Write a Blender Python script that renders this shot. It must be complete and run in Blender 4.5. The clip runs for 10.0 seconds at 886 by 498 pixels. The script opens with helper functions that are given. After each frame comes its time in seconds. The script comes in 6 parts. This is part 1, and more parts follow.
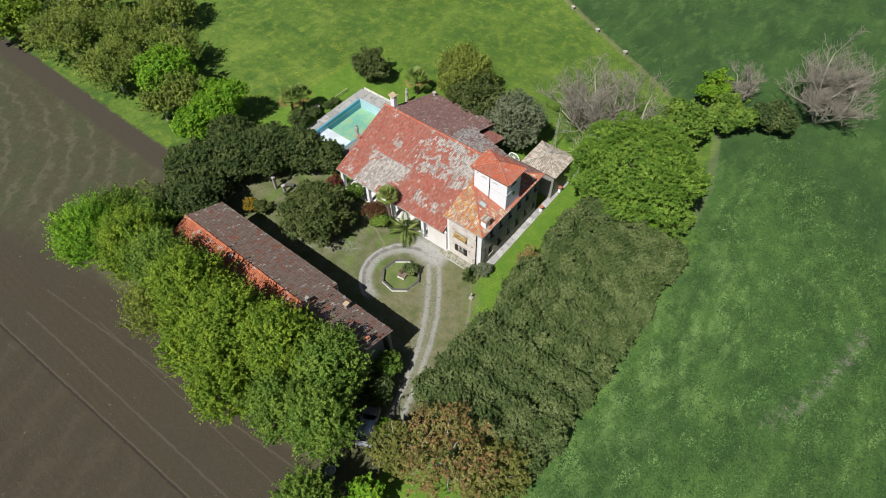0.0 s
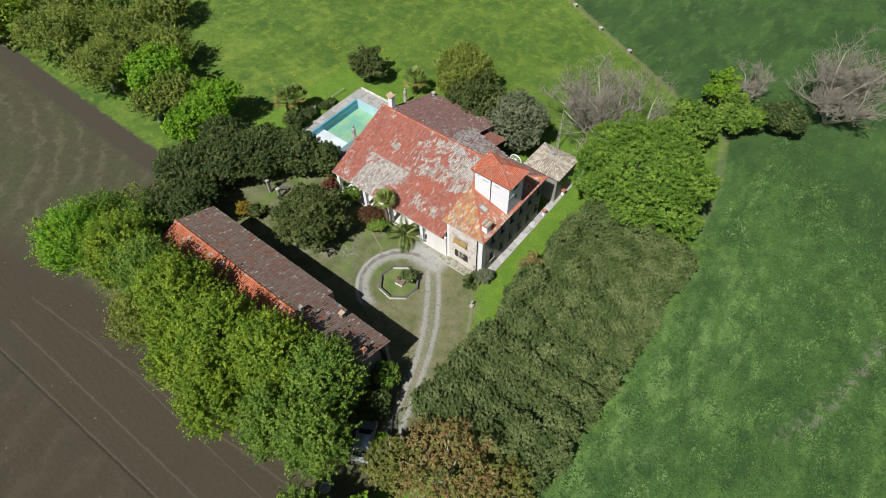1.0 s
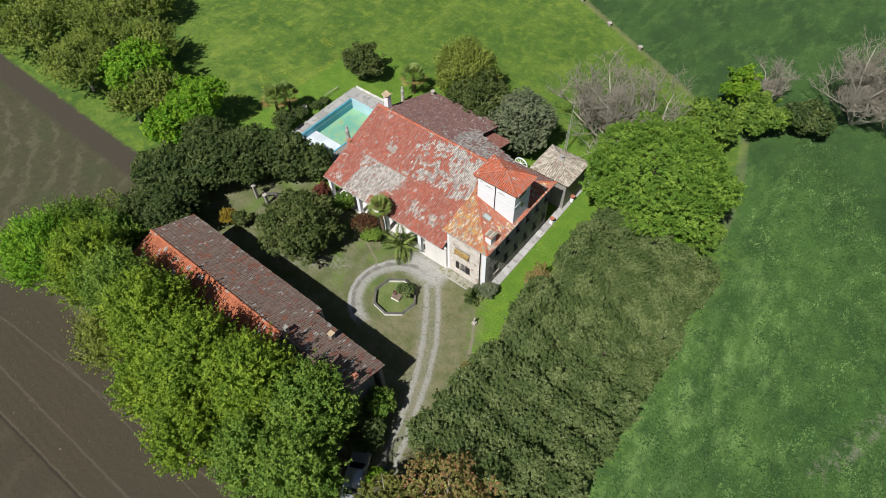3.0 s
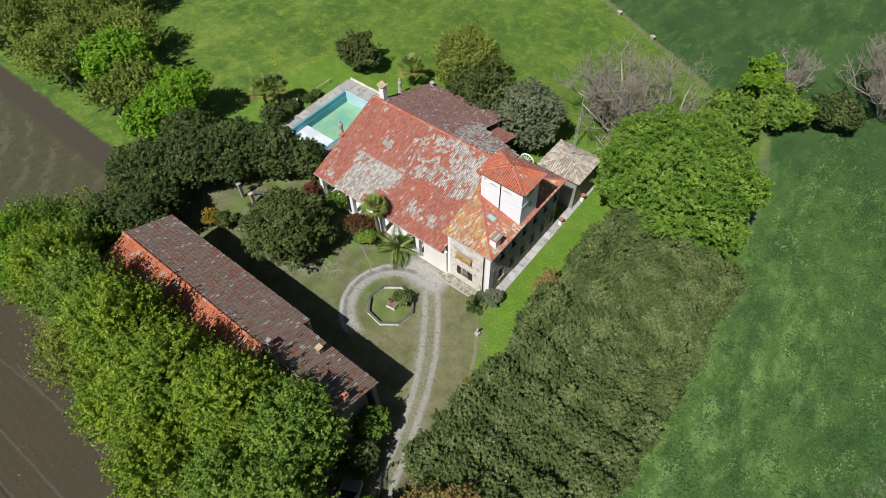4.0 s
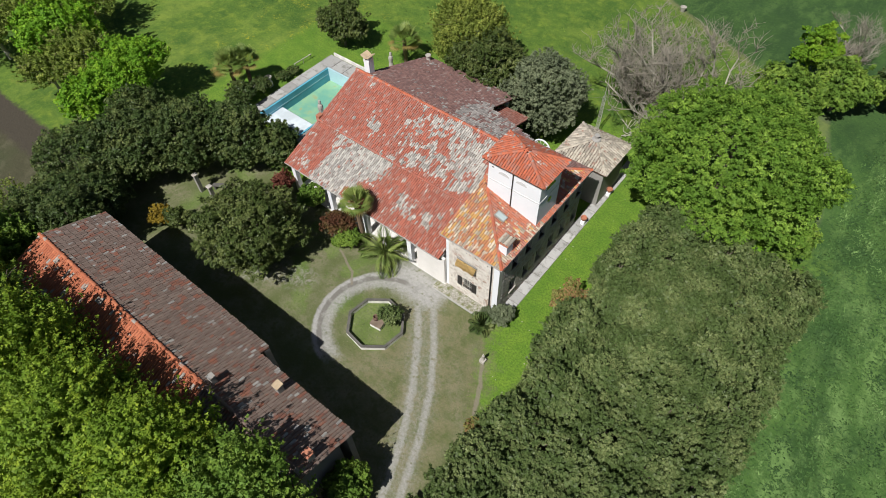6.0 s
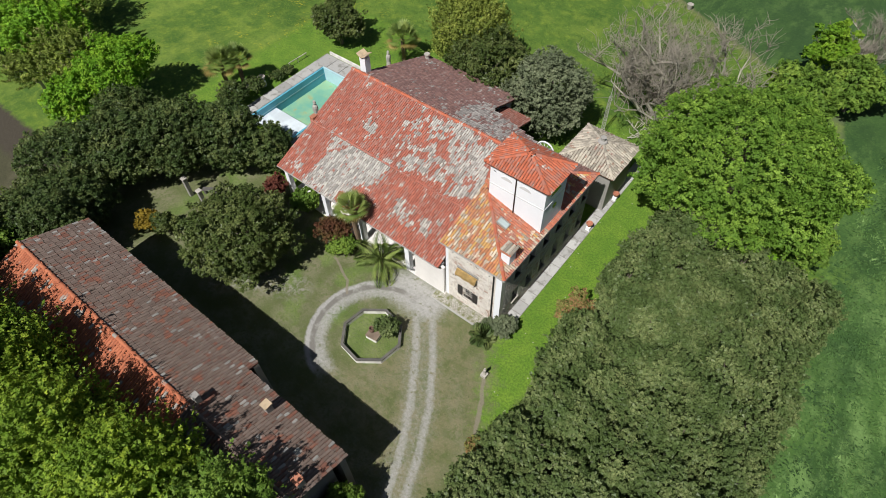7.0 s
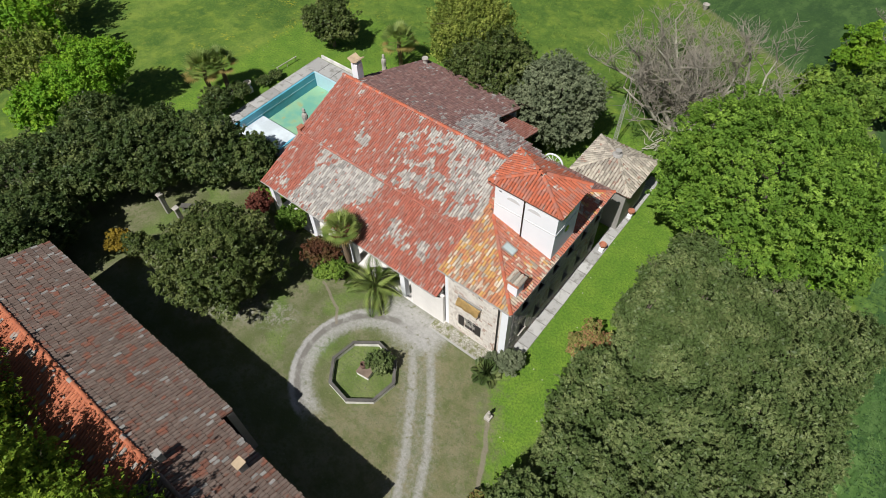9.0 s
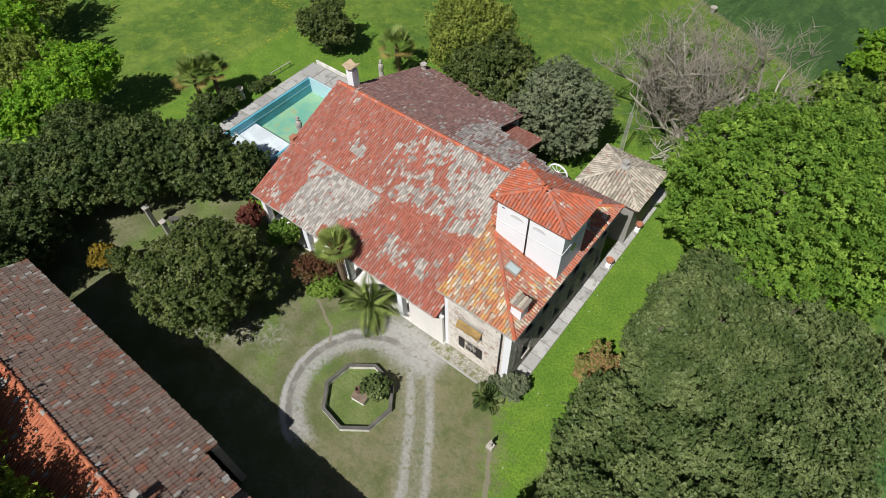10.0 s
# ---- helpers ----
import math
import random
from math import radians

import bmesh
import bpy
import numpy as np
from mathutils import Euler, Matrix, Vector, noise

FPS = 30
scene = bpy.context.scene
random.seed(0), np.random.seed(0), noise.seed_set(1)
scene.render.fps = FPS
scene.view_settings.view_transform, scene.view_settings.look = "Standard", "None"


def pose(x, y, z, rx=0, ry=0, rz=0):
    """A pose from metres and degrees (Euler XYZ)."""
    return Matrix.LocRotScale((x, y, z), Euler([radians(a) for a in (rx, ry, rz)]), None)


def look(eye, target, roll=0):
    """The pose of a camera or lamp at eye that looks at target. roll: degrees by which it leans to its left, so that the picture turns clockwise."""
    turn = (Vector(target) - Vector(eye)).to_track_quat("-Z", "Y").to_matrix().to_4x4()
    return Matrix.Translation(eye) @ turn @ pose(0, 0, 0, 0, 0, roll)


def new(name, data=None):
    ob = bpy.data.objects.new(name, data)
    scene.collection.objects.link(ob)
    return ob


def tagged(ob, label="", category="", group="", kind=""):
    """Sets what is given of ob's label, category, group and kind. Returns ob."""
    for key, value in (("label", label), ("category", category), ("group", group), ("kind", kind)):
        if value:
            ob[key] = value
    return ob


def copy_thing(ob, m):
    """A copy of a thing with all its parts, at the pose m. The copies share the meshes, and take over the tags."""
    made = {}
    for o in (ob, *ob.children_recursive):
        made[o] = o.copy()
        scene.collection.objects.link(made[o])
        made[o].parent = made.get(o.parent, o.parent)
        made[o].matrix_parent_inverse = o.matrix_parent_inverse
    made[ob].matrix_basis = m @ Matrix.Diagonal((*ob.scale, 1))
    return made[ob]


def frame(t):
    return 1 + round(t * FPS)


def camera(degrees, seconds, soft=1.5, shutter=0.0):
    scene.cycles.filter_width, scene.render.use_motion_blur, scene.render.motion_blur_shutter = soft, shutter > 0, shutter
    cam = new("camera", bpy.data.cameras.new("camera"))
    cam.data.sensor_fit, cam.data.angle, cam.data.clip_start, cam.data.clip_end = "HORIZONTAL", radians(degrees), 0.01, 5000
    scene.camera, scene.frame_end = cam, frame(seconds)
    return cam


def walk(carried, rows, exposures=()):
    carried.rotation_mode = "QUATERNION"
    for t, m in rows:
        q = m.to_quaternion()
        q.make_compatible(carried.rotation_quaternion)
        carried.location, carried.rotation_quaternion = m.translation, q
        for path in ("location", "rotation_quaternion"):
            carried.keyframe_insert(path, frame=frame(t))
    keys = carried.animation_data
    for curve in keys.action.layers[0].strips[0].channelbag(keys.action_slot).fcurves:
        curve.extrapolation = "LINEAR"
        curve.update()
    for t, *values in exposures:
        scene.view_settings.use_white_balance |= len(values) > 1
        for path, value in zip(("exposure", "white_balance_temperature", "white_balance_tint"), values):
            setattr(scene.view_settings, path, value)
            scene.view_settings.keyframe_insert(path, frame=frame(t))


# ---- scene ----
cam = camera(73.7, 10.0, soft=0.9)
PATH = [
    (0, (22.731, -34.393, 57.247), (14.889, -24.909, 41.481), -1.41),
    (0.5, (22.116, -33.621, 56.513), (14.281, -24.135, 40.745), -1.45),
    (1, (21.485, -32.812, 55.723), (13.647, -23.324, 39.958), -1.45),
    (1.5, (20.827, -31.967, 54.895), (12.987, -22.480, 39.130), -1.45),
    (2, (20.199, -31.186, 54.043), (12.354, -21.690, 38.286), -1.46),
    (2.5, (19.553, -30.412, 53.234), (11.710, -20.920, 37.474), -1.45),
    (4, (16.605, -26.827, 48.416), (8.765, -17.342, 32.650), -1.48),
    (4.5, (15.018, -24.891, 45.081), (7.188, -15.427, 29.298), -1.45),
    (5, (13.524, -22.832, 41.964), (5.701, -13.395, 26.161), -1.41),
    (5.5, (12.749, -21.813, 40.846), (4.938, -12.382, 25.033), -1.41),
    (7, (11.073, -19.658, 38.843), (3.272, -10.235, 23.021), -1.44),
    (7.5, (10.455, -18.888, 38.201), (2.660, -9.463, 22.377), -1.44),
    (8, (9.834, -18.098, 37.594), (2.034, -8.676, 21.771), -1.46),
    (8.5, (9.182, -17.292, 37.031), (1.387, -7.869, 21.205), -1.44),
    (9, (8.574, -16.472, 36.499), (0.764, -7.045, 20.684), -1.47),
    (9.5, (7.908, -15.640, 35.981), (0.098, -6.207, 20.169), -1.46),
    (10, (7.247, -14.787, 35.546), (-0.565, -5.342, 19.743), -1.50),
]
walk(cam, [(t, look(eye, target, roll)) for t, eye, target, roll in PATH], exposures=((0.0, 0.07), (10.0, 0.0)))

# ---- world and sun ----
SUN_EL = radians(54)
SUN_AWAY = Vector((-0.07, 0.9975, 0)).normalized()  # the way the shadows fall
sky_world = bpy.data.worlds.new("sky")
scene.world = sky_world
sky_world.use_nodes = True
sky_tex = sky_world.node_tree.nodes.new("ShaderNodeTexSky")
sky_tex.sky_type, sky_tex.sun_disc, sky_tex.sun_elevation = "NISHITA", False, SUN_EL
sky_tex.sun_rotation = math.atan2(-SUN_AWAY.x, -SUN_AWAY.y)
sky_world.node_tree.links.new(sky_tex.outputs[0], sky_world.node_tree.nodes["Background"].inputs[0])
sky_world.node_tree.nodes["Background"].inputs[1].default_value = 0.036
sun = new("sun", bpy.data.lights.new("sun", "SUN"))
sun.data.energy, sun.data.angle, sun.data.color = 5.0, radians(0.53), (1.0, 0.975, 0.95)
sun.matrix_world = look(-SUN_AWAY * math.cos(SUN_EL) * 90 + Vector((0, 0, math.sin(SUN_EL) * 90)), (0, 0, 0))

# ---- materials ----
class Nodes:
    """A small writer of node materials."""

    def __init__(self, name, rough=0.85, metal=0.0):
        self.mat = bpy.data.materials.new(name)
        self.mat.use_nodes = True
        self.tree = self.mat.node_tree
        self.bsdf = self.tree.nodes["Principled BSDF"]
        self.bsdf.inputs["Roughness"].default_value = rough
        self.bsdf.inputs["Metallic"].default_value = metal
        self.where = self.node("ShaderNodeNewGeometry").outputs["Position"]

    def node(self, kind):
        return self.tree.nodes.new(kind)

    def put(self, value, socket):
        if isinstance(value, bpy.types.NodeSocket):
            self.tree.links.new(value, socket)
        elif isinstance(value, tuple) and len(value) == 3 and socket.type == "RGBA":
            socket.default_value = (*value, 1)
        else:
            socket.default_value = value

    def math(self, op, a, b=0.0, c=0.0, clamp=False):
        n = self.node("ShaderNodeMath")
        n.operation, n.use_clamp = op, clamp
        for value, socket in zip((a, b, c), n.inputs):
            self.put(value, socket)
        return n.outputs[0]

    def noise(self, size, detail=4.0, rough=0.55, where=None, stretch=None):
        """Noise with features of about that many metres."""
        n = self.node("ShaderNodeTexNoise")
        n.inputs["Scale"].default_value = 1.0 / size
        n.inputs["Detail"].default_value, n.inputs["Roughness"].default_value = detail, rough
        vec = where or self.where
        if stretch:
            m = self.node("ShaderNodeMapping")
            m.inputs["Scale"].default_value = stretch[:3]
            m.inputs["Rotation"].default_value = (0, 0, radians(stretch[3]) if len(stretch) > 3 else 0)
            self.put(vec, m.inputs[0])
            vec = m.outputs[0]
        self.put(vec, n.inputs["Vector"])
        return n.outputs["Fac"]

    def voronoi(self, size, feature="F1", out="Distance", stretch=None):
        n = self.node("ShaderNodeTexVoronoi")
        n.feature = feature
        n.inputs["Scale"].default_value = 1.0 / size
        vec = self.where
        if stretch:
            m = self.node("ShaderNodeMapping")
            m.inputs["Scale"].default_value = stretch[:3]
            self.put(vec, m.inputs[0])
            vec = m.outputs[0]
        self.put(vec, n.inputs["Vector"])
        return n.outputs[out]

    def step(self, value, low, high):
        """0 below low, 1 above high, smooth between; low may exceed high."""
        n = self.node("ShaderNodeMapRange")
        n.interpolation_type = "SMOOTHSTEP"
        self.put(value, n.inputs[0])
        flip = low > high
        self.put(min(low, high), n.inputs[1])
        self.put(max(low, high), n.inputs[2])
        n.inputs[3].default_value, n.inputs[4].default_value = (1.0, 0.0) if flip else (0.0, 1.0)
        return n.outputs[0]

    def mix(self, fac, a, b, kind="MIX"):
        n = self.node("ShaderNodeMix")
        n.data_type, n.blend_type = "RGBA", kind
        self.put(fac, n.inputs[0])
        self.put(a, n.inputs[6])
        self.put(b, n.inputs[7])
        return n.outputs[2]

    def bump(self, height, strength=0.4, distance=0.03):
        n = self.node("ShaderNodeBump")
        n.inputs["Strength"].default_value, n.inputs["Distance"].default_value = strength, distance
        self.put(height, n.inputs["Height"])
        self.tree.links.new(n.outputs[0], self.bsdf.inputs["Normal"])
        return self

    def color(self, value):
        self.put(value, self.bsdf.inputs["Base Color"])
        return self

    def xyz(self):
        n = self.node("ShaderNodeSeparateXYZ")
        self.put(self.where, n.inputs[0])
        return n.outputs

    def random(self, joined):
        if joined:
            return self.node("ShaderNodeNewGeometry").outputs["Random Per Island"]
        return self.node("ShaderNodeObjectInfo").outputs["Random"]


def plain(name, base, rough=0.8, metal=0.0, size=0.5, vary=0.25, bump=0.15):
    """A surface of one material with grain and stains at two scales."""
    n = Nodes(name, rough, metal)
    dark = tuple(c * (1 - vary) for c in base)
    light = tuple(min(1, c * (1 + vary * 0.6)) for c in base)
    stains = n.step(n.noise(size * 4, 3), 0.35, 0.7)
    grain = n.noise(size * 0.25, 5)
    n.color(n.mix(grain, n.mix(stains, dark, base), n.mix(stains, base, light)))
    return n.bump(grain, bump, 0.02).mat


def tile_material(name, red, pale, grey_low, grey_high, patch=2.6, joined=True, ochre=None, ochre_share=0.0, spots=(), flecks=0.8):
    """Clay roof tiles: each with a tone of its own, lichen grey where the patch noise rises."""
    n = Nodes(name, 0.9)
    r = n.random(joined)
    r2 = n.math("FRACT", n.math("MULTIPLY", r, 37.31))
    r3 = n.math("FRACT", n.math("MULTIPLY", r, 91.7))
    clay = n.mix(r2, tuple(c * 0.80 for c in red), tuple(min(1, c * 1.16) for c in red))
    clay = n.mix(n.math("MULTIPLY", n.step(n.noise(2.2, 3), 0.45, 0.7), 0.35), clay, tuple(c * 0.62 + 0.03 for c in red))
    clay = n.mix(n.math("MULTIPLY", n.step(r3, 0.62, 0.7), 0.5), clay, (0.34, 0.19, 0.155))
    lich = n.mix(r3, tuple(c * 0.52 for c in pale), tuple(min(1, c * 1.10) for c in pale))
    if ochre:
        lich = n.mix(n.step(r2, 1 - ochre_share, 1 - ochre_share + 0.02), lich, ochre)
    field = n.math("ADD", n.math("MULTIPLY", n.noise(patch, 2), 0.75), n.math("MULTIPLY", n.noise(patch * 0.3, 2), 0.25))
    streak = n.noise(0.22, 2, stretch=(1, 0.22, 0.22))
    px, py, _ = n.xyz()
    for sx, sy, rx, ry, much in spots:
        ex, ey = n.math("DIVIDE", n.math("SUBTRACT", px, sx), rx), n.math("DIVIDE", n.math("SUBTRACT", py, sy), ry)
        rr = n.math("MAXIMUM", n.math("ABSOLUTE", ex), n.math("ABSOLUTE", ey))
        rr = n.math("ADD", rr, n.math("MULTIPLY", n.math("SUBTRACT", n.noise(0.9, 3), 0.5), 0.5))
        field = n.math("ADD", field, n.math("MULTIPLY", n.step(rr, 1.12, 0.88), much))
    near = n.math("ADD", n.step(field, grey_low, grey_high), n.math("ADD", n.math("MULTIPLY", n.math("SUBTRACT", r, 0.5), 0.85), n.math("MULTIPLY", n.math("SUBTRACT", streak, 0.5), 1.5)))
    on = n.step(near, 0.40, 0.60)
    on = n.math("MAXIMUM", on, n.math("MULTIPLY", flecks, n.math("MULTIPLY", n.step(streak, 0.56, 0.64), n.step(r3, 0.45, 0.55))))
    grime = n.noise(0.09, 4)
    base = n.mix(on, clay, lich)
    base = n.mix(n.math("MULTIPLY", n.step(grime, 0.45, 0.75), 0.35), base, (0.10, 0.085, 0.07))
    n.color(base)
    return n.bump(grime, 0.35, 0.02).mat


def barn_tile_material(name, joined, sunny=False):
    """Old brown roof tiles: dull, with redder stretches and single bleached ones. sunny: sunlight put into the colour
    as bright orange.
    """
    n = Nodes(name, 0.92)
    r = n.random(joined)
    r2 = n.math("FRACT", n.math("MULTIPLY", r, 37.31))
    r3 = n.math("FRACT", n.math("MULTIPLY", r, 91.7))
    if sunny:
        # brighter, warmer copy: sun on the south slope put into the tile colour
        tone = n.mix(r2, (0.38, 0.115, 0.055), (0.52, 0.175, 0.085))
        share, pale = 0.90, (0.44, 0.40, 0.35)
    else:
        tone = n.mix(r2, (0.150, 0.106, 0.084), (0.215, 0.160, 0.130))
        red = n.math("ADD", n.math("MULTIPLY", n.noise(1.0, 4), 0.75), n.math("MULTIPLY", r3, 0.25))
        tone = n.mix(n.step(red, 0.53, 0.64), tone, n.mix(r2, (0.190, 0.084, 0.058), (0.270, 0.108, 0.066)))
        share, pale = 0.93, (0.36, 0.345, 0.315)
    bleach = n.math("ADD", r3, n.math("MULTIPLY", n.math("SUBTRACT", n.noise(1.6, 4), 0.5), 0.75))
    tone = n.mix(n.step(bleach, share, share + 0.05), tone, n.mix(r, tuple(c * 0.7 for c in pale), pale))
    grime = n.noise(0.10, 5, 0.65)
    tone = n.mix(n.math("MULTIPLY", n.step(grime, 0.46, 0.72), 0.45), tone, (0.065, 0.055, 0.048))
    n.color(tone)
    return n.bump(grime, 0.4, 0.02).mat


def leaf_material(name, base, tip, rough=0.6, patch=1.6, odd=None, share=0.3):
    n = Nodes(name, rough)
    r = n.random(True)
    r2 = n.math("FRACT", n.math("MULTIPLY", r, 53.1))
    tone = n.mix(r, tuple(c * 0.6 for c in base), base)
    tone = n.mix(n.math("MULTIPLY", n.step(n.noise(patch, 2), 0.4, 0.65), r2), tone, tip)
    if odd:
        r4 = n.math("FRACT", n.math("MULTIPLY", r, 17.9))
        tone = n.mix(n.step(n.math("ADD", n.math("MULTIPLY", r4, 0.5), n.noise(1.2, 2)), 1.08 - share, 1.12 - share), tone, odd)
    n.color(tone)
    n.bsdf.inputs["Transmission Weight"].default_value = 0.0
    n.bsdf.inputs["Specular IOR Level"].default_value = 0.2
    trans = n.node("ShaderNodeBsdfTranslucent")
    n.put(n.mix(0.5, tone, tip), trans.inputs[0])
    add = n.node("ShaderNodeMixShader")
    add.inputs[0].default_value = 0.30
    n.tree.links.new(n.bsdf.outputs[0], add.inputs[1])
    n.tree.links.new(trans.outputs[0], add.inputs[2])
    n.tree.links.new(add.outputs[0], n.tree.nodes["Material Output"].inputs[0])
    return n.mat


def bark_material(name, base):
    n = Nodes(name, 0.95)
    g = n.noise(0.08, 5, stretch=(1, 1, 0.25))
    n.color(n.mix(g, tuple(c * 0.55 for c in base), tuple(c * 1.3 for c in base)))
    return n.bump(g, 0.6, 0.03).mat


def stone_material(name, light, dark, mortar, size=0.34):
    n = Nodes(name, 0.92)
    cell = n.voronoi(size, out="Color", stretch=(1, 1, 1.7))
    edge = n.voronoi(size, "DISTANCE_TO_EDGE", stretch=(1, 1, 1.7))
    sep = n.node("ShaderNodeSeparateColor")
    n.put(cell, sep.inputs[0])
    tone = n.mix(n.step(sep.outputs[0], 0.25, 0.9), light, dark)
    tone = n.mix(n.math("MULTIPLY", n.step(sep.outputs[1], 0.75, 0.8), 0.5), tone, (0.30, 0.16, 0.10))
    wash = n.step(n.noise(1.3, 4), 0.42, 0.62)
    tone = n.mix(n.math("MULTIPLY", wash, 0.55), tone, mortar)
    tone = n.mix(n.step(edge, 0.07, 0.02), tone, mortar)
    tone = n.mix(n.math("MULTIPLY", n.noise(0.05, 4), 0.35), tone, (0.12, 0.11, 0.09))
    n.color(tone)
    return n.bump(n.math("ADD", n.step(edge, 0.0, 0.12), n.math("MULTIPLY", n.noise(0.06, 4), 0.5)), 0.7, 0.04).mat


M = {}
RED = (0.40, 0.125, 0.082)
PALE = (0.50, 0.47, 0.425)
for joined in (True, False):
    s = "" if joined else "_single"
    M["tile_main" + s] = tile_material("clay_tile_main" + s, RED, PALE, 0.56, 0.80, 1.2, joined, spots=((-9.6, 7.0, 5.4, 2.6, 0.19), (-7.6, 7.0, 2.4, 2.0, 0.06), (-18.0, 6.5, 0.9, 0.8, 0.15)), flecks=0.3)
    M["tile_low" + s] = tile_material("clay_tile_low" + s, RED, PALE, 0.56, 0.80, 1.2, joined, spots=((-17.6, 2.2, 2.3, 3.0, 0.30), (-15.0, 3.2, 1.2, 1.6, 0.26), (-9.4, 1.7, 2.2, 0.9, 0.17), (-21.6, 0.6, 0.9, 0.5, 0.15)), flecks=0.35)
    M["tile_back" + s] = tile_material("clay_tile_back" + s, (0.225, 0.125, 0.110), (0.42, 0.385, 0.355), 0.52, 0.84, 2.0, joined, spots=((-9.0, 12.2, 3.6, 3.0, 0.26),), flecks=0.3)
    M["tile_wing" + s] = tile_material("clay_tile_wing" + s, (0.50, 0.205, 0.095), (0.64, 0.54, 0.42), 0.30, 0.66, 1.2, joined, (0.56, 0.33, 0.11), 0.42)
    M["tile_wing_red" + s] = tile_material("clay_tile_wing_red" + s, (0.46, 0.15, 0.085), (0.56, 0.46, 0.35), 0.42, 0.70, 1.2, joined, (0.54, 0.31, 0.11), 0.30)
    M["tile_tower" + s] = tile_material("clay_tile_tower" + s, (0.47, 0.125, 0.062), PALE, 3.0, 4.0, 2.0, joined, flecks=0.0)
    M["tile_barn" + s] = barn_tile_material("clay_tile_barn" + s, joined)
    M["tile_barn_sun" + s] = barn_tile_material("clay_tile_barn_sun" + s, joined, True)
    M["tile_lean" + s] = tile_material("clay_tile_lean" + s, (0.30, 0.115, 0.082), (0.36, 0.28, 0.24), 0.66, 0.9, 2.0, joined, flecks=0.2)
    M["tile_annexe" + s] = tile_material("clay_tile_annexe" + s, (0.32, 0.21, 0.15), (0.50, 0.445, 0.36), 0.16, 0.48, 2.0, joined)
M["underlay"] = plain("clay_underlay", (0.16, 0.075, 0.05), 0.95)
M["stone"] = stone_material("rubble_stone", (0.74, 0.68, 0.60), (0.50, 0.43, 0.36), (0.80, 0.75, 0.67))
M["white"] = plain("white_plaster", (0.84, 0.86, 0.88), 0.9, vary=0.06, bump=0.08)
M["cream"] = plain("cream_plaster", (0.78, 0.75, 0.71), 0.9, vary=0.12, bump=0.08)
M["greywall"] = plain("grey_plaster", (0.30, 0.285, 0.26), 0.92, vary=0.2)
M["concrete"] = plain("concrete_paving", (0.42, 0.41, 0.38), 0.92, size=0.8, vary=0.3)
M["concrete_dark"] = plain("weathered_concrete", (0.25, 0.24, 0.22), 0.95, size=0.6, vary=0.35)
M["stonework"] = plain("carved_stone", (0.45, 0.42, 0.37), 0.9, size=0.3, vary=0.35)
M["shutter"] = plain("dark_shutter_paint", (0.035, 0.03, 0.028), 0.7, vary=0.3)
M["frame"] = plain("window_frame_paint", (0.50, 0.48, 0.45), 0.6)
M["metal"] = plain("dark_metal", (0.05, 0.045, 0.045), 0.5, 0.6)
M["steel"] = plain("galvanised_steel", (0.45, 0.46, 0.47), 0.45, 0.8)
M["awning"] = plain("ochre_canvas", (0.58, 0.40, 0.16), 0.85, size=0.15, vary=0.4)
M["terracotta"] = plain("terracotta", (0.42, 0.17, 0.10), 0.85, vary=0.25)
M["timber"] = plain("weathered_timber", (0.20, 0.15, 0.11), 0.9, size=0.2, vary=0.4)
M["glass"] = plain("window_glass", (0.02, 0.025, 0.03), 0.06, vary=0.1, bump=0.0)
M["pool_blue"] = plain("pool_wall_paint", (0.12, 0.42, 0.55), 0.6, size=0.7, vary=0.25)
M["pool_pale"] = plain("pool_end_paint", (0.45, 0.66, 0.72), 0.6, size=0.7, vary=0.2)
M["pool_white"] = plain("pool_white_liner", (0.64, 0.71, 0.74), 0.6, size=0.35, vary=0.28)
M["bark"] = bark_material("bark_grey", (0.16, 0.13, 0.10))
M["bark_pale"] = bark_material("bark_pale", (0.42, 0.40, 0.32))
M["bark_twig"] = bark_material("bark_twig", (0.33, 0.295, 0.235))
M["bark_palm"] = bark_material("bark_palm", (0.20, 0.14, 0.09))
M["leaf_bright"] = leaf_material("leaf_bright_green", (0.185, 0.400, 0.028), (0.37, 0.56, 0.045))
M["leaf_spring"] = leaf_material("leaf_spring_green", (0.185, 0.310, 0.030), (0.41, 0.52, 0.052))
M["leaf_walnut"] = leaf_material("leaf_walnut", (0.150, 0.285, 0.036), (0.320, 0.480, 0.070))
M["leaf_mid"] = leaf_material("leaf_mid_green", (0.150, 0.268, 0.040), (0.320, 0.445, 0.072))
M["leaf_dark"] = leaf_material("leaf_dark_evergreen", (0.082, 0.132, 0.038), (0.205, 0.245, 0.080), 0.45)
M["leaf_laurel"] = leaf_material("leaf_laurel", (0.122, 0.182, 0.056), (0.275, 0.322, 0.125), 0.42)
M["leaf_grey"] = leaf_material("leaf_grey_green", (0.185, 0.225, 0.125), (0.31, 0.345, 0.20))
M["leaf_olive"] = leaf_material("leaf_olive_green", (0.210, 0.290, 0.055), (0.40, 0.47, 0.090), 0.6, 2.4, (0.27, 0.24, 0.12), 0.06)
M["leaf_yellowgreen"] = leaf_material("leaf_yellow_green", (0.210, 0.270, 0.048), (0.42, 0.46, 0.095))
M["leaf_rust"] = leaf_material("leaf_rust_brown", (0.23, 0.245, 0.066), (0.42, 0.42, 0.13), 0.7, 1.0, (0.36, 0.195, 0.095), 0.28)
M["leaf_red"] = leaf_material("leaf_red", (0.200, 0.066, 0.046), (0.300, 0.115, 0.072))
